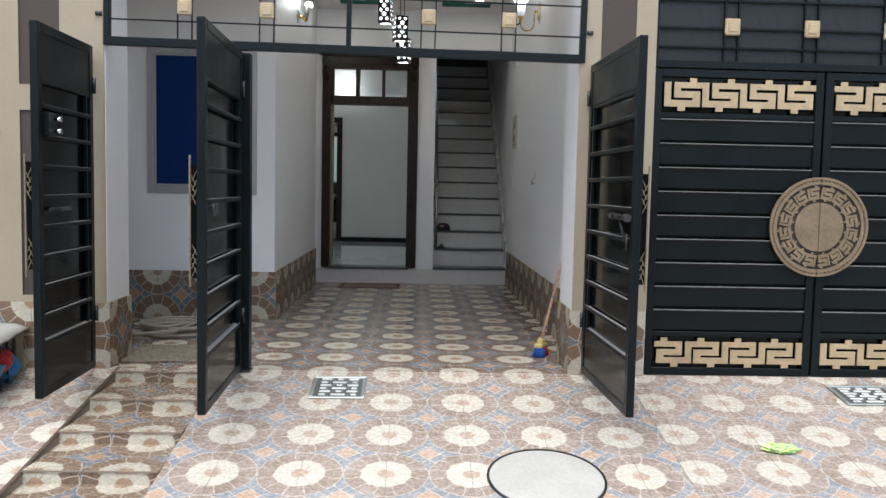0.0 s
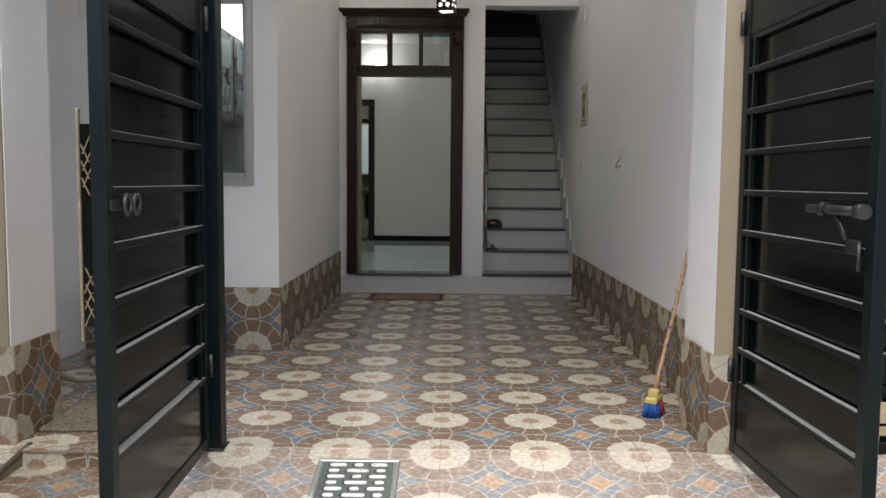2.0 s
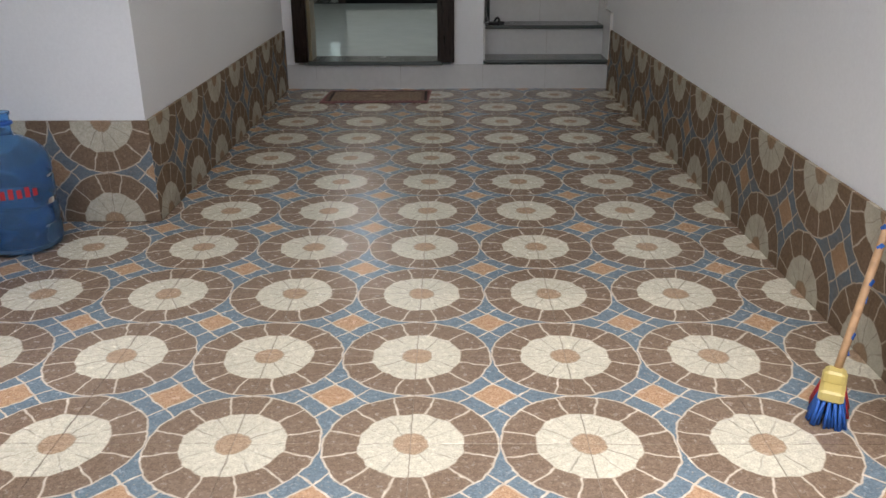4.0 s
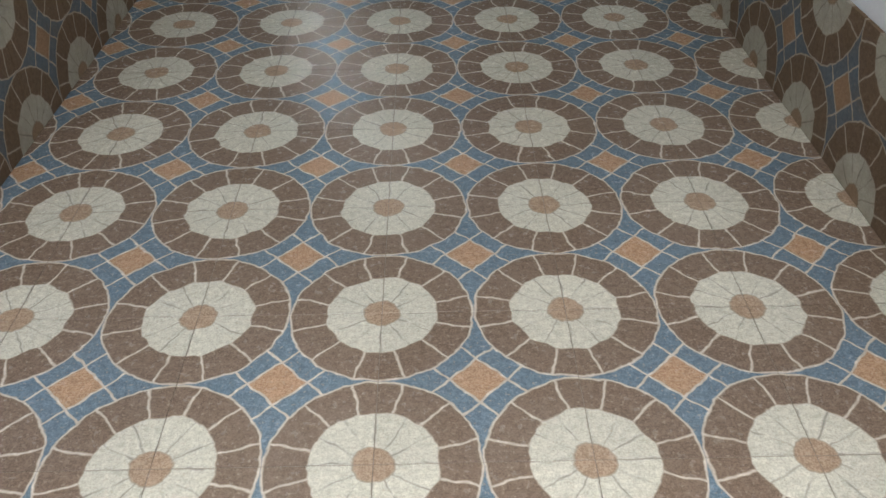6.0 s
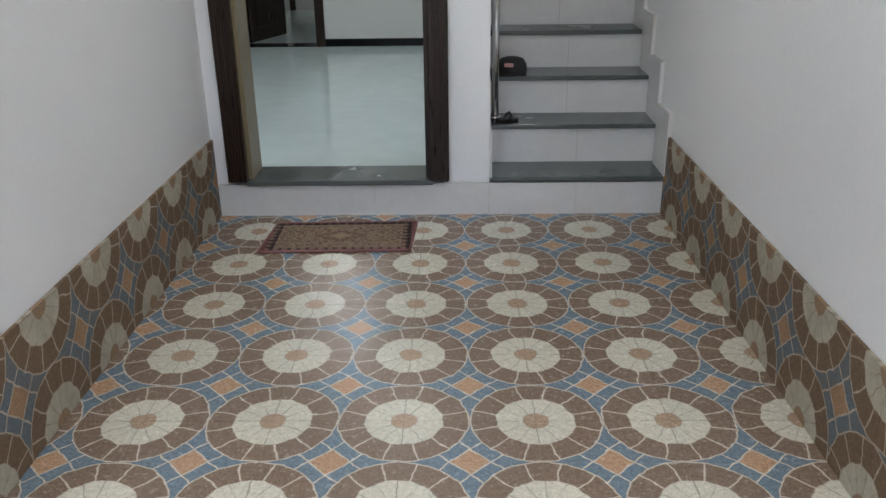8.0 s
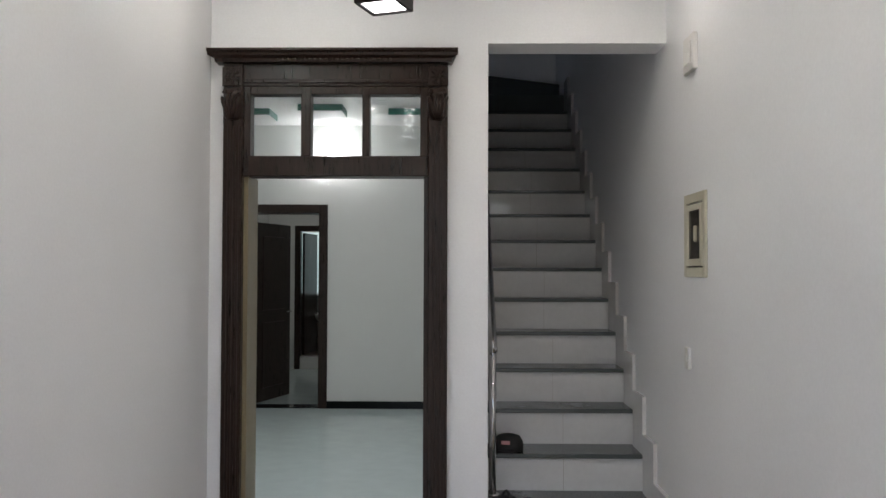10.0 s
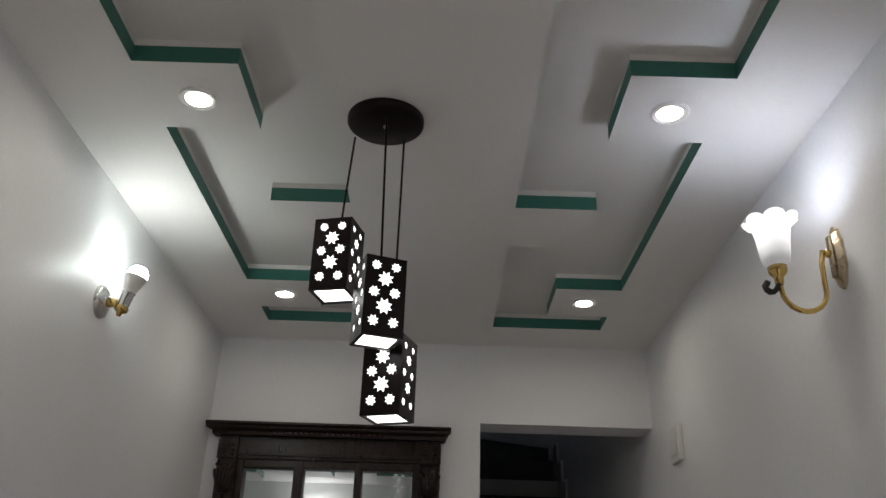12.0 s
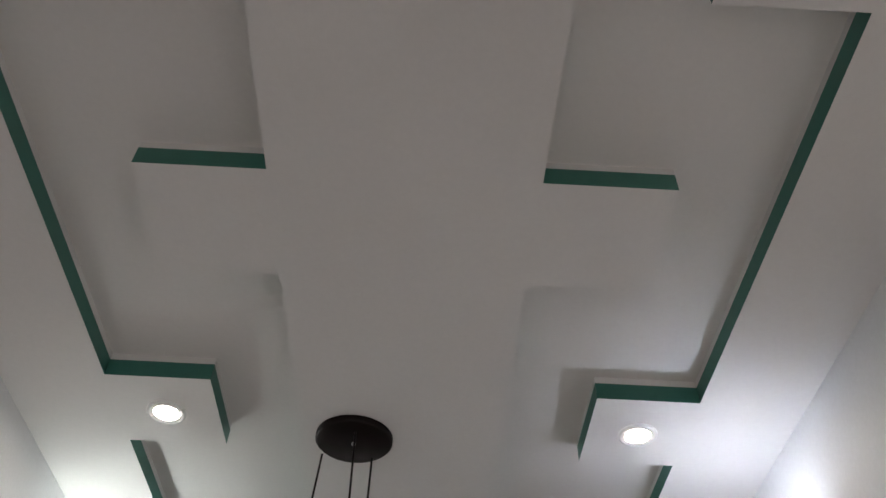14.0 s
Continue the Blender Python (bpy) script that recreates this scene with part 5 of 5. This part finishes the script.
def broom():
    b = thing("broom", 0.985, -1.88, 0.0, "broom with printed orange stick leaning on the wall", "broom")
    tip = Vector((1.190 - 0.985, -1.70 + 1.88, 0.83))
    root = Vector((0.010, 0.012, 0.12))
    part("stick", tube(bmesh.new(), [root + (tip - root) * k / 10 for k in range(11)], 0.0095, 12), M_STICK, b)
    bm = bmesh.new()
    rnd = random.Random(4)
    for k in range(16):
        t = 0.05 + 0.92 * k / 16
        c = root + (tip - root) * t
        a = rnd.uniform(0, math.tau)
        box(bm, -0.005, 0.005, -0.0110, -0.0088, -0.008, 0.008, m=Matrix.Translation(c) @ Matrix.Rotation(a, 4, "Z") @ Matrix.Rotation(0.7, 4, "Y"))
    tagged(part("stick_print", bm, M_BLUE, b, "blue printed spots"), kind="stuff")
    m = Matrix.Translation((0, 0, 0.0)) @ Matrix.Rotation(radians(62), 4, "Z") @ Matrix.Diagonal((0.52, 1.15, 0.74, 1))
    part("head", box(B(-0.115, 0.115, -0.024, 0.024, 0.085, 0.125, bev=0.008, m=m), -0.035, 0.035, -0.02, 0.02, 0.12, 0.165, bev=0.008, m=m), M_YELLOW, b, "yellow plastic head")
    for name, x0, x1, mat in (("bristles", -0.12, 0.0, M_BLUE), ("bristles", 0.0, 0.12, M_RED)):
        bm = bmesh.new()
        for i in range(16):
            for j in range(5):
                x = x0 + (i + 0.5) / 16 * (x1 - x0)
                y = -0.02 + j * 0.010
                dx, dy = rnd.uniform(-0.008, 0.008) + x * 0.15, rnd.uniform(-0.008, 0.008) + y * 0.5
                q = m @ Vector((x, y, 0.088))
                e = m @ Vector((x + dx, y + dy, 0.0))
                e.z = max(0.001, e.z * 0.1 + 0.002)
                tube(bm, [q, e], [0.0042, 0.0034], 5)
        part(name, bm, mat, b, "blue bristles" if mat is M_BLUE else "red bristles")


def rug_field_mat(hx, hy):
    """Woven oriental pattern: medallion field, guard stripes and a dark border with pale figures."""
    n = Net("woven_rug")
    x, y, z = n.split(n.obj())
    ax, ay = n.m("ABSOLUTE", x), n.m("ABSOLUTE", y)
    weave = n.noise(n.join(n.m("MULTIPLY", x, 1.0), n.m("MULTIPLY", y, 3.0)), 170.0, 3)
    fig = n.noise(n.join(ax, n.m("MULTIPLY", ay, 1.3)), 38.0, 2)
    col = n.mix(n.ramp(fig, 0.42, 0.50), (0.150, 0.098, 0.068), (0.270, 0.200, 0.145))
    col = n.mix(n.ramp(fig, 0.60, 0.64), col, (0.050, 0.040, 0.036))
    dia = n.m("ADD", n.m("MULTIPLY", ax, 0.55), ay)
    col = n.mix(n.ramp(n.m("ABSOLUTE", n.m("SUBTRACT", dia, 0.062)), 0.006, 0.010, 0.85, 0.0), col, (0.130, 0.075, 0.055))
    col = n.mix(n.ramp(dia, 0.020, 0.026, 0.8, 0.0), col, (0.34, 0.25, 0.18))
    edge = n.m("MINIMUM", n.m("SUBTRACT", hx, ax), n.m("SUBTRACT", hy, ay))
    side = n.m("SUBTRACT", hx, ax)
    wave = n.m("ADD", n.m("SINE", n.m("MULTIPLY", x, 150.0)), n.m("SINE", n.m("MULTIPLY", y, 150.0)))
    border = n.mix(n.ramp(n.m("ADD", wave, n.m("MULTIPLY", n.m("SUBTRACT", fig, 0.5), 3.0)), 0.1, 0.5), (0.030, 0.022, 0.024), (0.200, 0.135, 0.105))
    col = n.mix(n.ramp(edge, 0.046, 0.049, 1.0, 0.0), col, (0.25, 0.18, 0.135))
    col = n.mix(n.ramp(edge, 0.036, 0.038, 1.0, 0.0), col, border)
    col = n.mix(n.ramp(side, 0.050, 0.053, 1.0, 0.0), col, border)
    col = n.mix(n.ramp(edge, 0.010, 0.012, 1.0, 0.0), col, (0.17, 0.075, 0.070))
    col = n.mix(n.ramp(weave, 0.35, 0.65, 0.0, 0.30), col, (0.060, 0.042, 0.034))
    n.bump(weave, 0.8, 0.003)
    return n.set(col=col, rough=0.95, spec=0.1)


def rug():
    r = thing("door_rug", -0.39, 1.912, 0.0, "worn brown and red patterned rug on the tiles before the door", "rug", rz=1)
    nx, ny, hx, hy = 30, 14, 0.345, 0.182
    bm = bmesh.new()
    g = [[bm.verts.new((-hx + 2 * hx * i / nx + 0.05 * (j / ny - 0.5) * 0.5, -hy + 2 * hy * j / ny, 0.010 + 0.0025 * noise.noise(Vector((i * 0.35, j * 0.45, 0.9))))) for j in range(ny + 1)] for i in range(nx + 1)]
    for i in range(nx):
        for j in range(ny):
            bm.faces.new((g[i][j], g[i + 1][j], g[i + 1][j + 1], g[i][j + 1])).smooth = True
    rim = [g[i][0].co.copy() for i in range(nx + 1)] + [g[nx][j].co.copy() for j in range(1, ny + 1)] + [g[i][ny].co.copy() for i in range(nx - 1, -1, -1)] + [g[0][j].co.copy() for j in range(ny - 1, -1, -1)]
    rr = bmesh.ops.extrude_face_region(bm, geom=bm.faces[:])
    bmesh.ops.translate(bm, vec=(0, 0, -0.0075), verts=[v for v in rr["geom"] if isinstance(v, bmesh.types.BMVert)])
    part("rug_field", bm, rug_field_mat(hx, hy), r, "brown medallion field with a dark border")
    part("binding", tube(bmesh.new(), [p + Vector((0, 0, -0.003)) for p in rim], 0.0065, 6), paint("rug_binding", (0.20, 0.085, 0.085), 0.9, 200, 0.2), r, "dull red binding")


def bay_things():
    m = thing("foot_mat", -1.46, -1.98, 0.0, "crumpled grey mat on the tiles inside the wicket", "mat", rz=4)
    bm = bmesh.new()
    nx, ny = 26, 22
    g = [[bm.verts.new((-0.27 + 0.54 * i / nx + 0.012 * noise.noise(Vector((j * 0.5, 2, 0))), -0.26 + 0.52 * j / ny + 0.012 * noise.noise(Vector((i * 0.5, 7, 0))),
                        0.012 + 0.010 * noise.noise(Vector((i * 0.22, j * 0.3, 3))) + (0.018 * math.exp(-((j - 13) / 1.6) ** 2)))) for j in range(ny + 1)] for i in range(nx + 1)]
    for i in range(nx):
        for j in range(ny):
            bm.faces.new((g[i][j], g[i + 1][j], g[i + 1][j + 1], g[i][j + 1])).smooth = True
    rr = bmesh.ops.extrude_face_region(bm, geom=bm.faces[:])
    for v in rr["geom"]:
        if isinstance(v, bmesh.types.BMVert):
            v.co.z = 0.0005
    part("weave", bm, M_MAT, m)
    h = thing("garden_hose", -1.66, -1.22, 0.0, "coiled dusty rubber hose lying by the wall", "hose")
    pts = []
    for k in range(150):
        a = k * 0.2
        q = k / 150
        pts.append((0.24 * (1 + 0.10 * math.sin(q * 9)) * math.cos(a), 0.20 * (1 + 0.1 * math.cos(q * 7)) * math.sin(a), 0.016 + 0.028 * (a // math.tau) * 0.6))
    pts += [(0.20, -0.02, 0.10), (0.05, -0.26, 0.06), (-0.20, -0.34, 0.05), (-0.36, -0.42, 0.14), (-0.43, -0.46, 0.30), (-0.50, -0.48, 0.40), (-0.57, -0.46, 0.38)]
    part("hose", tube(bmesh.new(), pts, 0.0155, 8), M_HOSE, h)


def capsule(bm, x, y, L, w, z0, z1):
    """A flat bar with round ends along x."""
    h = max(0.0, L / 2 - w)
    pts = [(x + (h if k < 7 else -h) + w * math.cos(a), y + w * math.sin(a)) for k, a in enumerate([radians(-90 + 30 * q) for q in range(7)] + [radians(90 + 30 * q) for q in range(7)])]
    lo, hi = [bm.verts.new((p, q, z0)) for p, q in pts], [bm.verts.new((p, q, z1)) for p, q in pts]
    for k in range(14):
        bm.faces.new((lo[k], lo[(k + 1) % 14], hi[(k + 1) % 14], hi[k]))
    bm.faces.new(hi)
    return bm


def grate(g, hx, hy):
    """Pressed drain plate: raised rim, dark flat bars for shaded slots, pale bars for their reflections."""
    bm = bmesh.new()
    for a, b, c, d in ((-hx, hx, -hy, -hy + 0.022), (-hx, hx, hy - 0.022, hy), (-hx, -hx + 0.022, -hy + 0.022, hy - 0.022), (hx - 0.022, hx, -hy + 0.022, hy - 0.022)):
        box(bm, a, b, c, d, 0.0, 0.010, bev=0.004)
    part("frame", bm, M_GRATE, g)
    part("plate", B(-hx + 0.022, hx - 0.022, -hy + 0.022, hy - 0.022, 0.0, 0.005), M_TRAY, g, "dull pressed tray")
    rows = 6
    wide = 2 * (hx - 0.034)
    for j in range(rows):
        y = -hy + 0.048 + j * (2 * hy - 0.096) / (rows - 1)
        sizes = (0.36, 0.24, 0.36) if j % 2 else (0.26, 0.44, 0.24)
        x = -wide / 2
        for q in sizes:
            L = q * wide
            slot = part("slot", capsule(bmesh.new(), x + L / 2, y, L - 0.012, 0.016, 0.005, 0.0062), M_GRATE_D, g, "dark flat bar in place of the shaded slot")
            part("lip", capsule(bmesh.new(), x + L / 2 + 0.004, y - 0.004, L - 0.024, 0.0110, 0.0062, 0.0095), M_SLAT, slot, "pale bar painted for the slot's reflection")
            x += L + 0.004


def small_things():
    s = thing("sandal", 0.43, YE + TD + 0.06, 0.2 + RZ, "black rubber sandal on the stair tread", "sandal", rz=30)
    part("sole", B(-0.055, 0.055, -0.03, 0.03, 0.0, 0.016, bev=0.006), M_DARKBIT, s)
    part("strap", tube(bmesh.new(), [(0.0, -0.032, 0.01), (0.01, -0.02, 0.035), (0.01, 0.0, 0.045), (0.01, 0.02, 0.035), (0.0, 0.032, 0.01)], 0.008, 8), M_DARKBIT, s)
    c = thing("cap", 0.465, YE + 2 * TD + 0.08, 0.2 + 2 * RZ, "black cloth cap with a pale patch lying on a tread", "cap", rz=-12)
    part("crown", lathe(bmesh.new(), [(0.080, 0.0), (0.084, 0.02), (0.080, 0.05), (0.062, 0.078), (0.03, 0.088), (0.0, 0.090)], 22), M_DARKBIT, c)
    part("peak", B(-0.05, 0.05, -0.13, -0.07, 0.004, 0.012, bev=0.004), M_DARKBIT, c)
    part("patch", B(-0.028, 0.020, -0.086, -0.080, 0.045, 0.065, bev=0.002), M_PINK, c, "pale pink patch")
    slope = -math.degrees(math.atan(RS))

    def rz(y):
        return (y - RY) * RS

    mh = thing("manhole_cover", 0.748, -3.668, rz(-3.668), "round grey concrete manhole cover set in the ramp", "manhole cover")
    mh.matrix_basis = pose(0.748, -3.668, rz(-3.668) + 0.001, -slope, 0, 0)
    part("slab", lathe(bmesh.new(), [(0.0, 0.006), (0.262, 0.006), (0.268, 0.003), (0.268, -0.004)], 56), M_CONCRETE, mh)
    part("steel_rim", lathe(bmesh.new(), [(0.268, 0.007), (0.278, 0.007), (0.280, -0.004), (0.268, -0.004), (0.268, 0.007)], 56), M_CHROME_D, mh)
    g = thing("floor_drain", -0.313, -2.664, rz(-2.664), "pressed steel drain grate set in the ramp", "drain grate")
    g.matrix_basis = pose(-0.313, -2.664, rz(-2.664) + 0.002, -slope, 0, 0.5)
    grate(g, 0.158, 0.157)
    v = thing("floor_drain", 2.80, -2.69, rz(-2.69), "pressed steel drain grate before the garage gate", "drain grate")
    v.matrix_basis = pose(2.80, -2.69, rz(-2.69) + 0.002, -slope, 0, 0)
    grate(v, 0.18, 0.14)
    lw = thing("wrapper", 1.985, -3.385, rz(-3.385), "crumpled lime green plastic wrapper on the tiles", "litter")
    bm = bmesh.new()
    bmesh.ops.create_icosphere(bm, subdivisions=3, radius=1.0)
    for q in bm.verts:
        n = noise.noise(q.co * 2.6) * 0.5 + noise.noise(q.co * 6) * 0.25
        q.co = Vector((q.co.x * 0.085, q.co.y * 0.045, max(0.0, q.co.z * 0.022 + 0.016))) * (1 + n)
    part("film", bm, M_LIME, lw)
    part("print", B(-0.03, 0.03, -0.025, 0.02, 0.030, 0.036, bev=0.004), M_SHEET, lw, "white printed patch")


M_GRATE = paint("pressed_steel", (0.36, 0.40, 0.39), 0.33, 60, 0.15, 6, 0.1, 0.7)
# near-white: the sky's reflection in the slots is put into the colour
M_SLAT = paint("slot_reflection_paint", (0.80, 0.82, 0.81), 0.30, 60, 0.12, 6, 0.05, 0.3)
M_TRAY = paint("dull_pressed_steel", (0.15, 0.175, 0.17), 0.36, 60, 0.2, 8, 0.1, 0.6)
M_GRATE_D = paint("drain_shadow_plate", (0.035, 0.045, 0.045), 0.5, 60, 0.2)


def street_bench():
    t = thing("street_bench", -2.57, -2.86, -0.13, "low metal cage bench covered with a white sheet", "bench", rz=9)
    top = bmesh.new()
    nx, ny = 16, 14
    g = [[top.verts.new((-0.70 + 1.14 * i / nx, -0.33 + 0.70 * j / ny, 0.395 + 0.075 * (1 - i / nx) * (j / ny) + 0.010 * noise.noise(Vector((i * 0.4, j * 0.4, 1))) - (0.02 if i == nx or j == 0 else 0))) for j in range(ny + 1)] for i in range(nx + 1)]
    for i in range(nx):
        for j in range(ny):
            top.faces.new((g[i][j], g[i + 1][j], g[i + 1][j + 1], g[i][j + 1])).smooth = True
    rr = bmesh.ops.extrude_face_region(top, geom=top.faces[:])
    bmesh.ops.translate(top, vec=(0, 0, -0.012), verts=[v for v in rr["geom"] if isinstance(v, bmesh.types.BMVert)])
    part("cover", top, M_SHEET, t, "white plastic sheet")
    for x, y in ((0.40, -0.29), (0.40, 0.33), (-0.62, -0.29), (-0.62, 0.33)):
        part("leg", B(x - 0.016, x + 0.016, y - 0.016, y + 0.016, 0.015 if y < 0 else 0.11, 0.385, bev=0.003), M_BEIGE, t)
    for k in range(5):
        y = -0.22 + k * 0.115
        part("bar", B(0.385, 0.40, y - 0.005, y + 0.005, 0.04 + 0.13 * (y + 0.3), 0.385), M_CHROME_D, t)
    s = thing("packaging_bag", -2.26, -2.88, -0.085, "blue and red printed plastic bags under the bench", "bag")
    for i, (x, y, z, sx, sy, sz, mat) in enumerate(((0.0, 0.0, 0.14, 0.10, 0.17, 0.13, M_SACK), (0.06, -0.20, 0.06, 0.06, 0.12, 0.08, M_SHEET), (0.075, 0.12, 0.20, 0.045, 0.06, 0.055, M_RED), (0.09, -0.08, 0.15, 0.035, 0.045, 0.05, M_RED), (-0.02, 0.28, 0.12, 0.09, 0.10, 0.11, M_SACK))):
        bm = bmesh.new()
        bmesh.ops.create_icosphere(bm, subdivisions=3, radius=1.0)
        for q in bm.verts:
            n = noise.noise(q.co * 2.2 + Vector((i, 0, 0))) * 0.45
            q.co = Vector((x + q.co.x * sx * (1 + n), y + q.co.y * sy * (1 + n), max(0.0, z + q.co.z * sz * (1 + n))))
        part("bag", bm, mat, s)


water_bottle()
broom()
rug()
bay_things()
small_things()
street_bench()

# ---- floors, ramp and skirting tiles ----
FL = solid("floor", B(XB, XR, RY, YE, -0.06, -0.0016), M_GROUT, "brown, cream and blue mosaic tile floor", "floor", "structure")
tile_field(FL, Matrix.Identity(4), XL, XR, RY, YE - 0.012, M_FLOOR)
tile_field(FL, Matrix.Identity(4), XB, XL, RY, YW - 0.012, M_FLOOR, skip=None)

_dy = 2.75
SX0, SX1 = -1.66, -1.045
_bm = bmesh.new()
for _x0, _x1 in ((-6, SX0), (SX1, 6.5)):
    _v = [_bm.verts.new((x, y, z)) for x, y, z in ((_x0, RY, -0.002), (_x1, RY, -0.002), (_x1, RY - _dy, -0.002 - RS * _dy), (_x0, RY - _dy, -0.002 - RS * _dy),
                                                   (_x0, RY, -0.9), (_x1, RY, -0.9), (_x1, RY - _dy, -0.9), (_x0, RY - _dy, -0.9))]
    for _f in ((0, 1, 2, 3), (0, 4, 5, 1), (1, 5, 6, 2), (2, 6, 7, 3), (3, 7, 4, 0), (4, 7, 6, 5)):
        _bm.faces.new([_v[i] for i in _f])
RAMP = solid("ramp", _bm, M_GROUT, "sloping mosaic tiled ramp down to the street", "ramp", "structure")
RM = Matrix.Translation((0, RY, 0)) @ Matrix.Rotation(math.atan(RS), 4, "X")
_len = _dy / COS
tile_field(RAMP, RM, SX1, 1.425, -_len, 0, M_RAMP, 0.0, -0.049)
tile_field(RAMP, RM, 1.425, 4.4, -_len, 0, M_RAMP_R, 0.30, -0.009)
tile_field(RAMP, RM, -3.4, SX0, -_len, 0, M_RAMP_L, -0.08, -0.049)

_e = part("edge_tile", B(SX0 - 0.018, SX0 + 0.003, -_len, 0, -0.01, 0.008, bev=0.002), M_CHEEK, RAMP, "brown edge tiles beside the steps")
_e.matrix_basis = RM
STEPS = thing("ramp_steps", (SX0 + SX1) / 2, -2.49, 0.0, "shallow mosaic tiled steps cut into the ramp", "steps", kind="structure")
_w = (SX1 - SX0) / 2
for _k in range(7):
    _y, _z = -0.39 * _k, -0.0645 * _k
    _t = part("tread", B(-_w, _w, 0, 0.40 if _k else 0.085, -0.014, 0, bev=0.0015), M_STEP, STEPS)
    _t.matrix_basis = pose(0, _y, _z)
    _t = part("riser", B(-_w, _w, 0.004, 0.016, -0.031, 0.031), M_STEPR, STEPS)
    _t.matrix_basis = pose(0, _y, _z - 0.045)
    part("nose", B(-_w, _w, _y - 0.0015, _y + 0.003, _z - 0.008, _z + 0.0006, bev=0.001), M_GROUT, STEPS)
    part("core", B(-_w, _w, _y + 0.016, _y + 0.405 if _k else 0.085, -0.85, _z - 0.014), M_GROUT, STEPS)

SKE = tagged(new("skirting_east", mesh("skirting_east", B(XR - 0.0125, XR - 0.001, -2.01, YE - 0.012, 0, 0.39), M_GROUT)), "mosaic tiled skirting along the corridor wall", "skirting", kind="structure")
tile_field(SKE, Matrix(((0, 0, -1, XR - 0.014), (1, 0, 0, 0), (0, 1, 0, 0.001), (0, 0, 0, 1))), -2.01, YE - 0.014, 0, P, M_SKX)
SKW = tagged(new("skirting_west", mesh("skirting_west", B(XL + 0.001, XL + 0.0125, YW, YE - 0.012, 0, 0.39), M_GROUT)), "mosaic tiled skirting along the corridor wall", "skirting", kind="structure")
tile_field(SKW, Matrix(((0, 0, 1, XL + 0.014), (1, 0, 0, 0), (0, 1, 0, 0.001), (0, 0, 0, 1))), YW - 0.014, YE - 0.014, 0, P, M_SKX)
SKN = tagged(new("skirting_bay", mesh("skirting_bay", B(XB, XL, YW - 0.0125, YW - 0.001, 0, 0.39), M_GROUT)), "mosaic tiled skirting below the window", "skirting", kind="structure")
tile_field(SKN, Matrix(((1, 0, 0, 0), (0, 0, -1, YW - 0.014), (0, 1, 0, 0.001), (0, 0, 0, 1))), XB, XL + 0.013, 0, P, M_SKY, -0.02)
SKP = tagged(new("skirting_pillar", mesh("skirting_pillar", B(1.08, 1.084, FY + 0.012, -2.01, 0, 0.39), M_GROUT)), "mosaic tiled foot of the gate pillar", "skirting", kind="structure")
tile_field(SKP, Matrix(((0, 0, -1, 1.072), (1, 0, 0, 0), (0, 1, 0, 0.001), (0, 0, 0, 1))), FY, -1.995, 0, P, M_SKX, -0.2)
tile_field(SKP, Matrix(((1, 0, 0, 0), (0, 0, -1, FY), (0, 1, 0, 0.001), (0, 0, 0, 1))), 1.07, 1.54, -0.3, P, M_SKY, 0.18)
SKQ = tagged(new("skirting_facade", mesh("skirting_facade", B(-1.729, -1.726, FY + 0.012, -2.04, 0, 0.39), M_GROUT)), "mosaic tiled foot of pillar and facade", "skirting", kind="structure")
tile_field(SKQ, Matrix(((0, 0, 1, -1.717), (1, 0, 0, 0), (0, 1, 0, 0.001), (0, 0, 0, 1))), FY, -2.03, 0, P, M_SKX, -0.2)
tile_field(SKQ, Matrix(((1, 0, 0, 0), (0, 0, -1, FY), (0, 1, 0, 0.001), (0, 0, 0, 1))), -3.6, -1.715, -0.3, P, M_SKQ, -0.18)
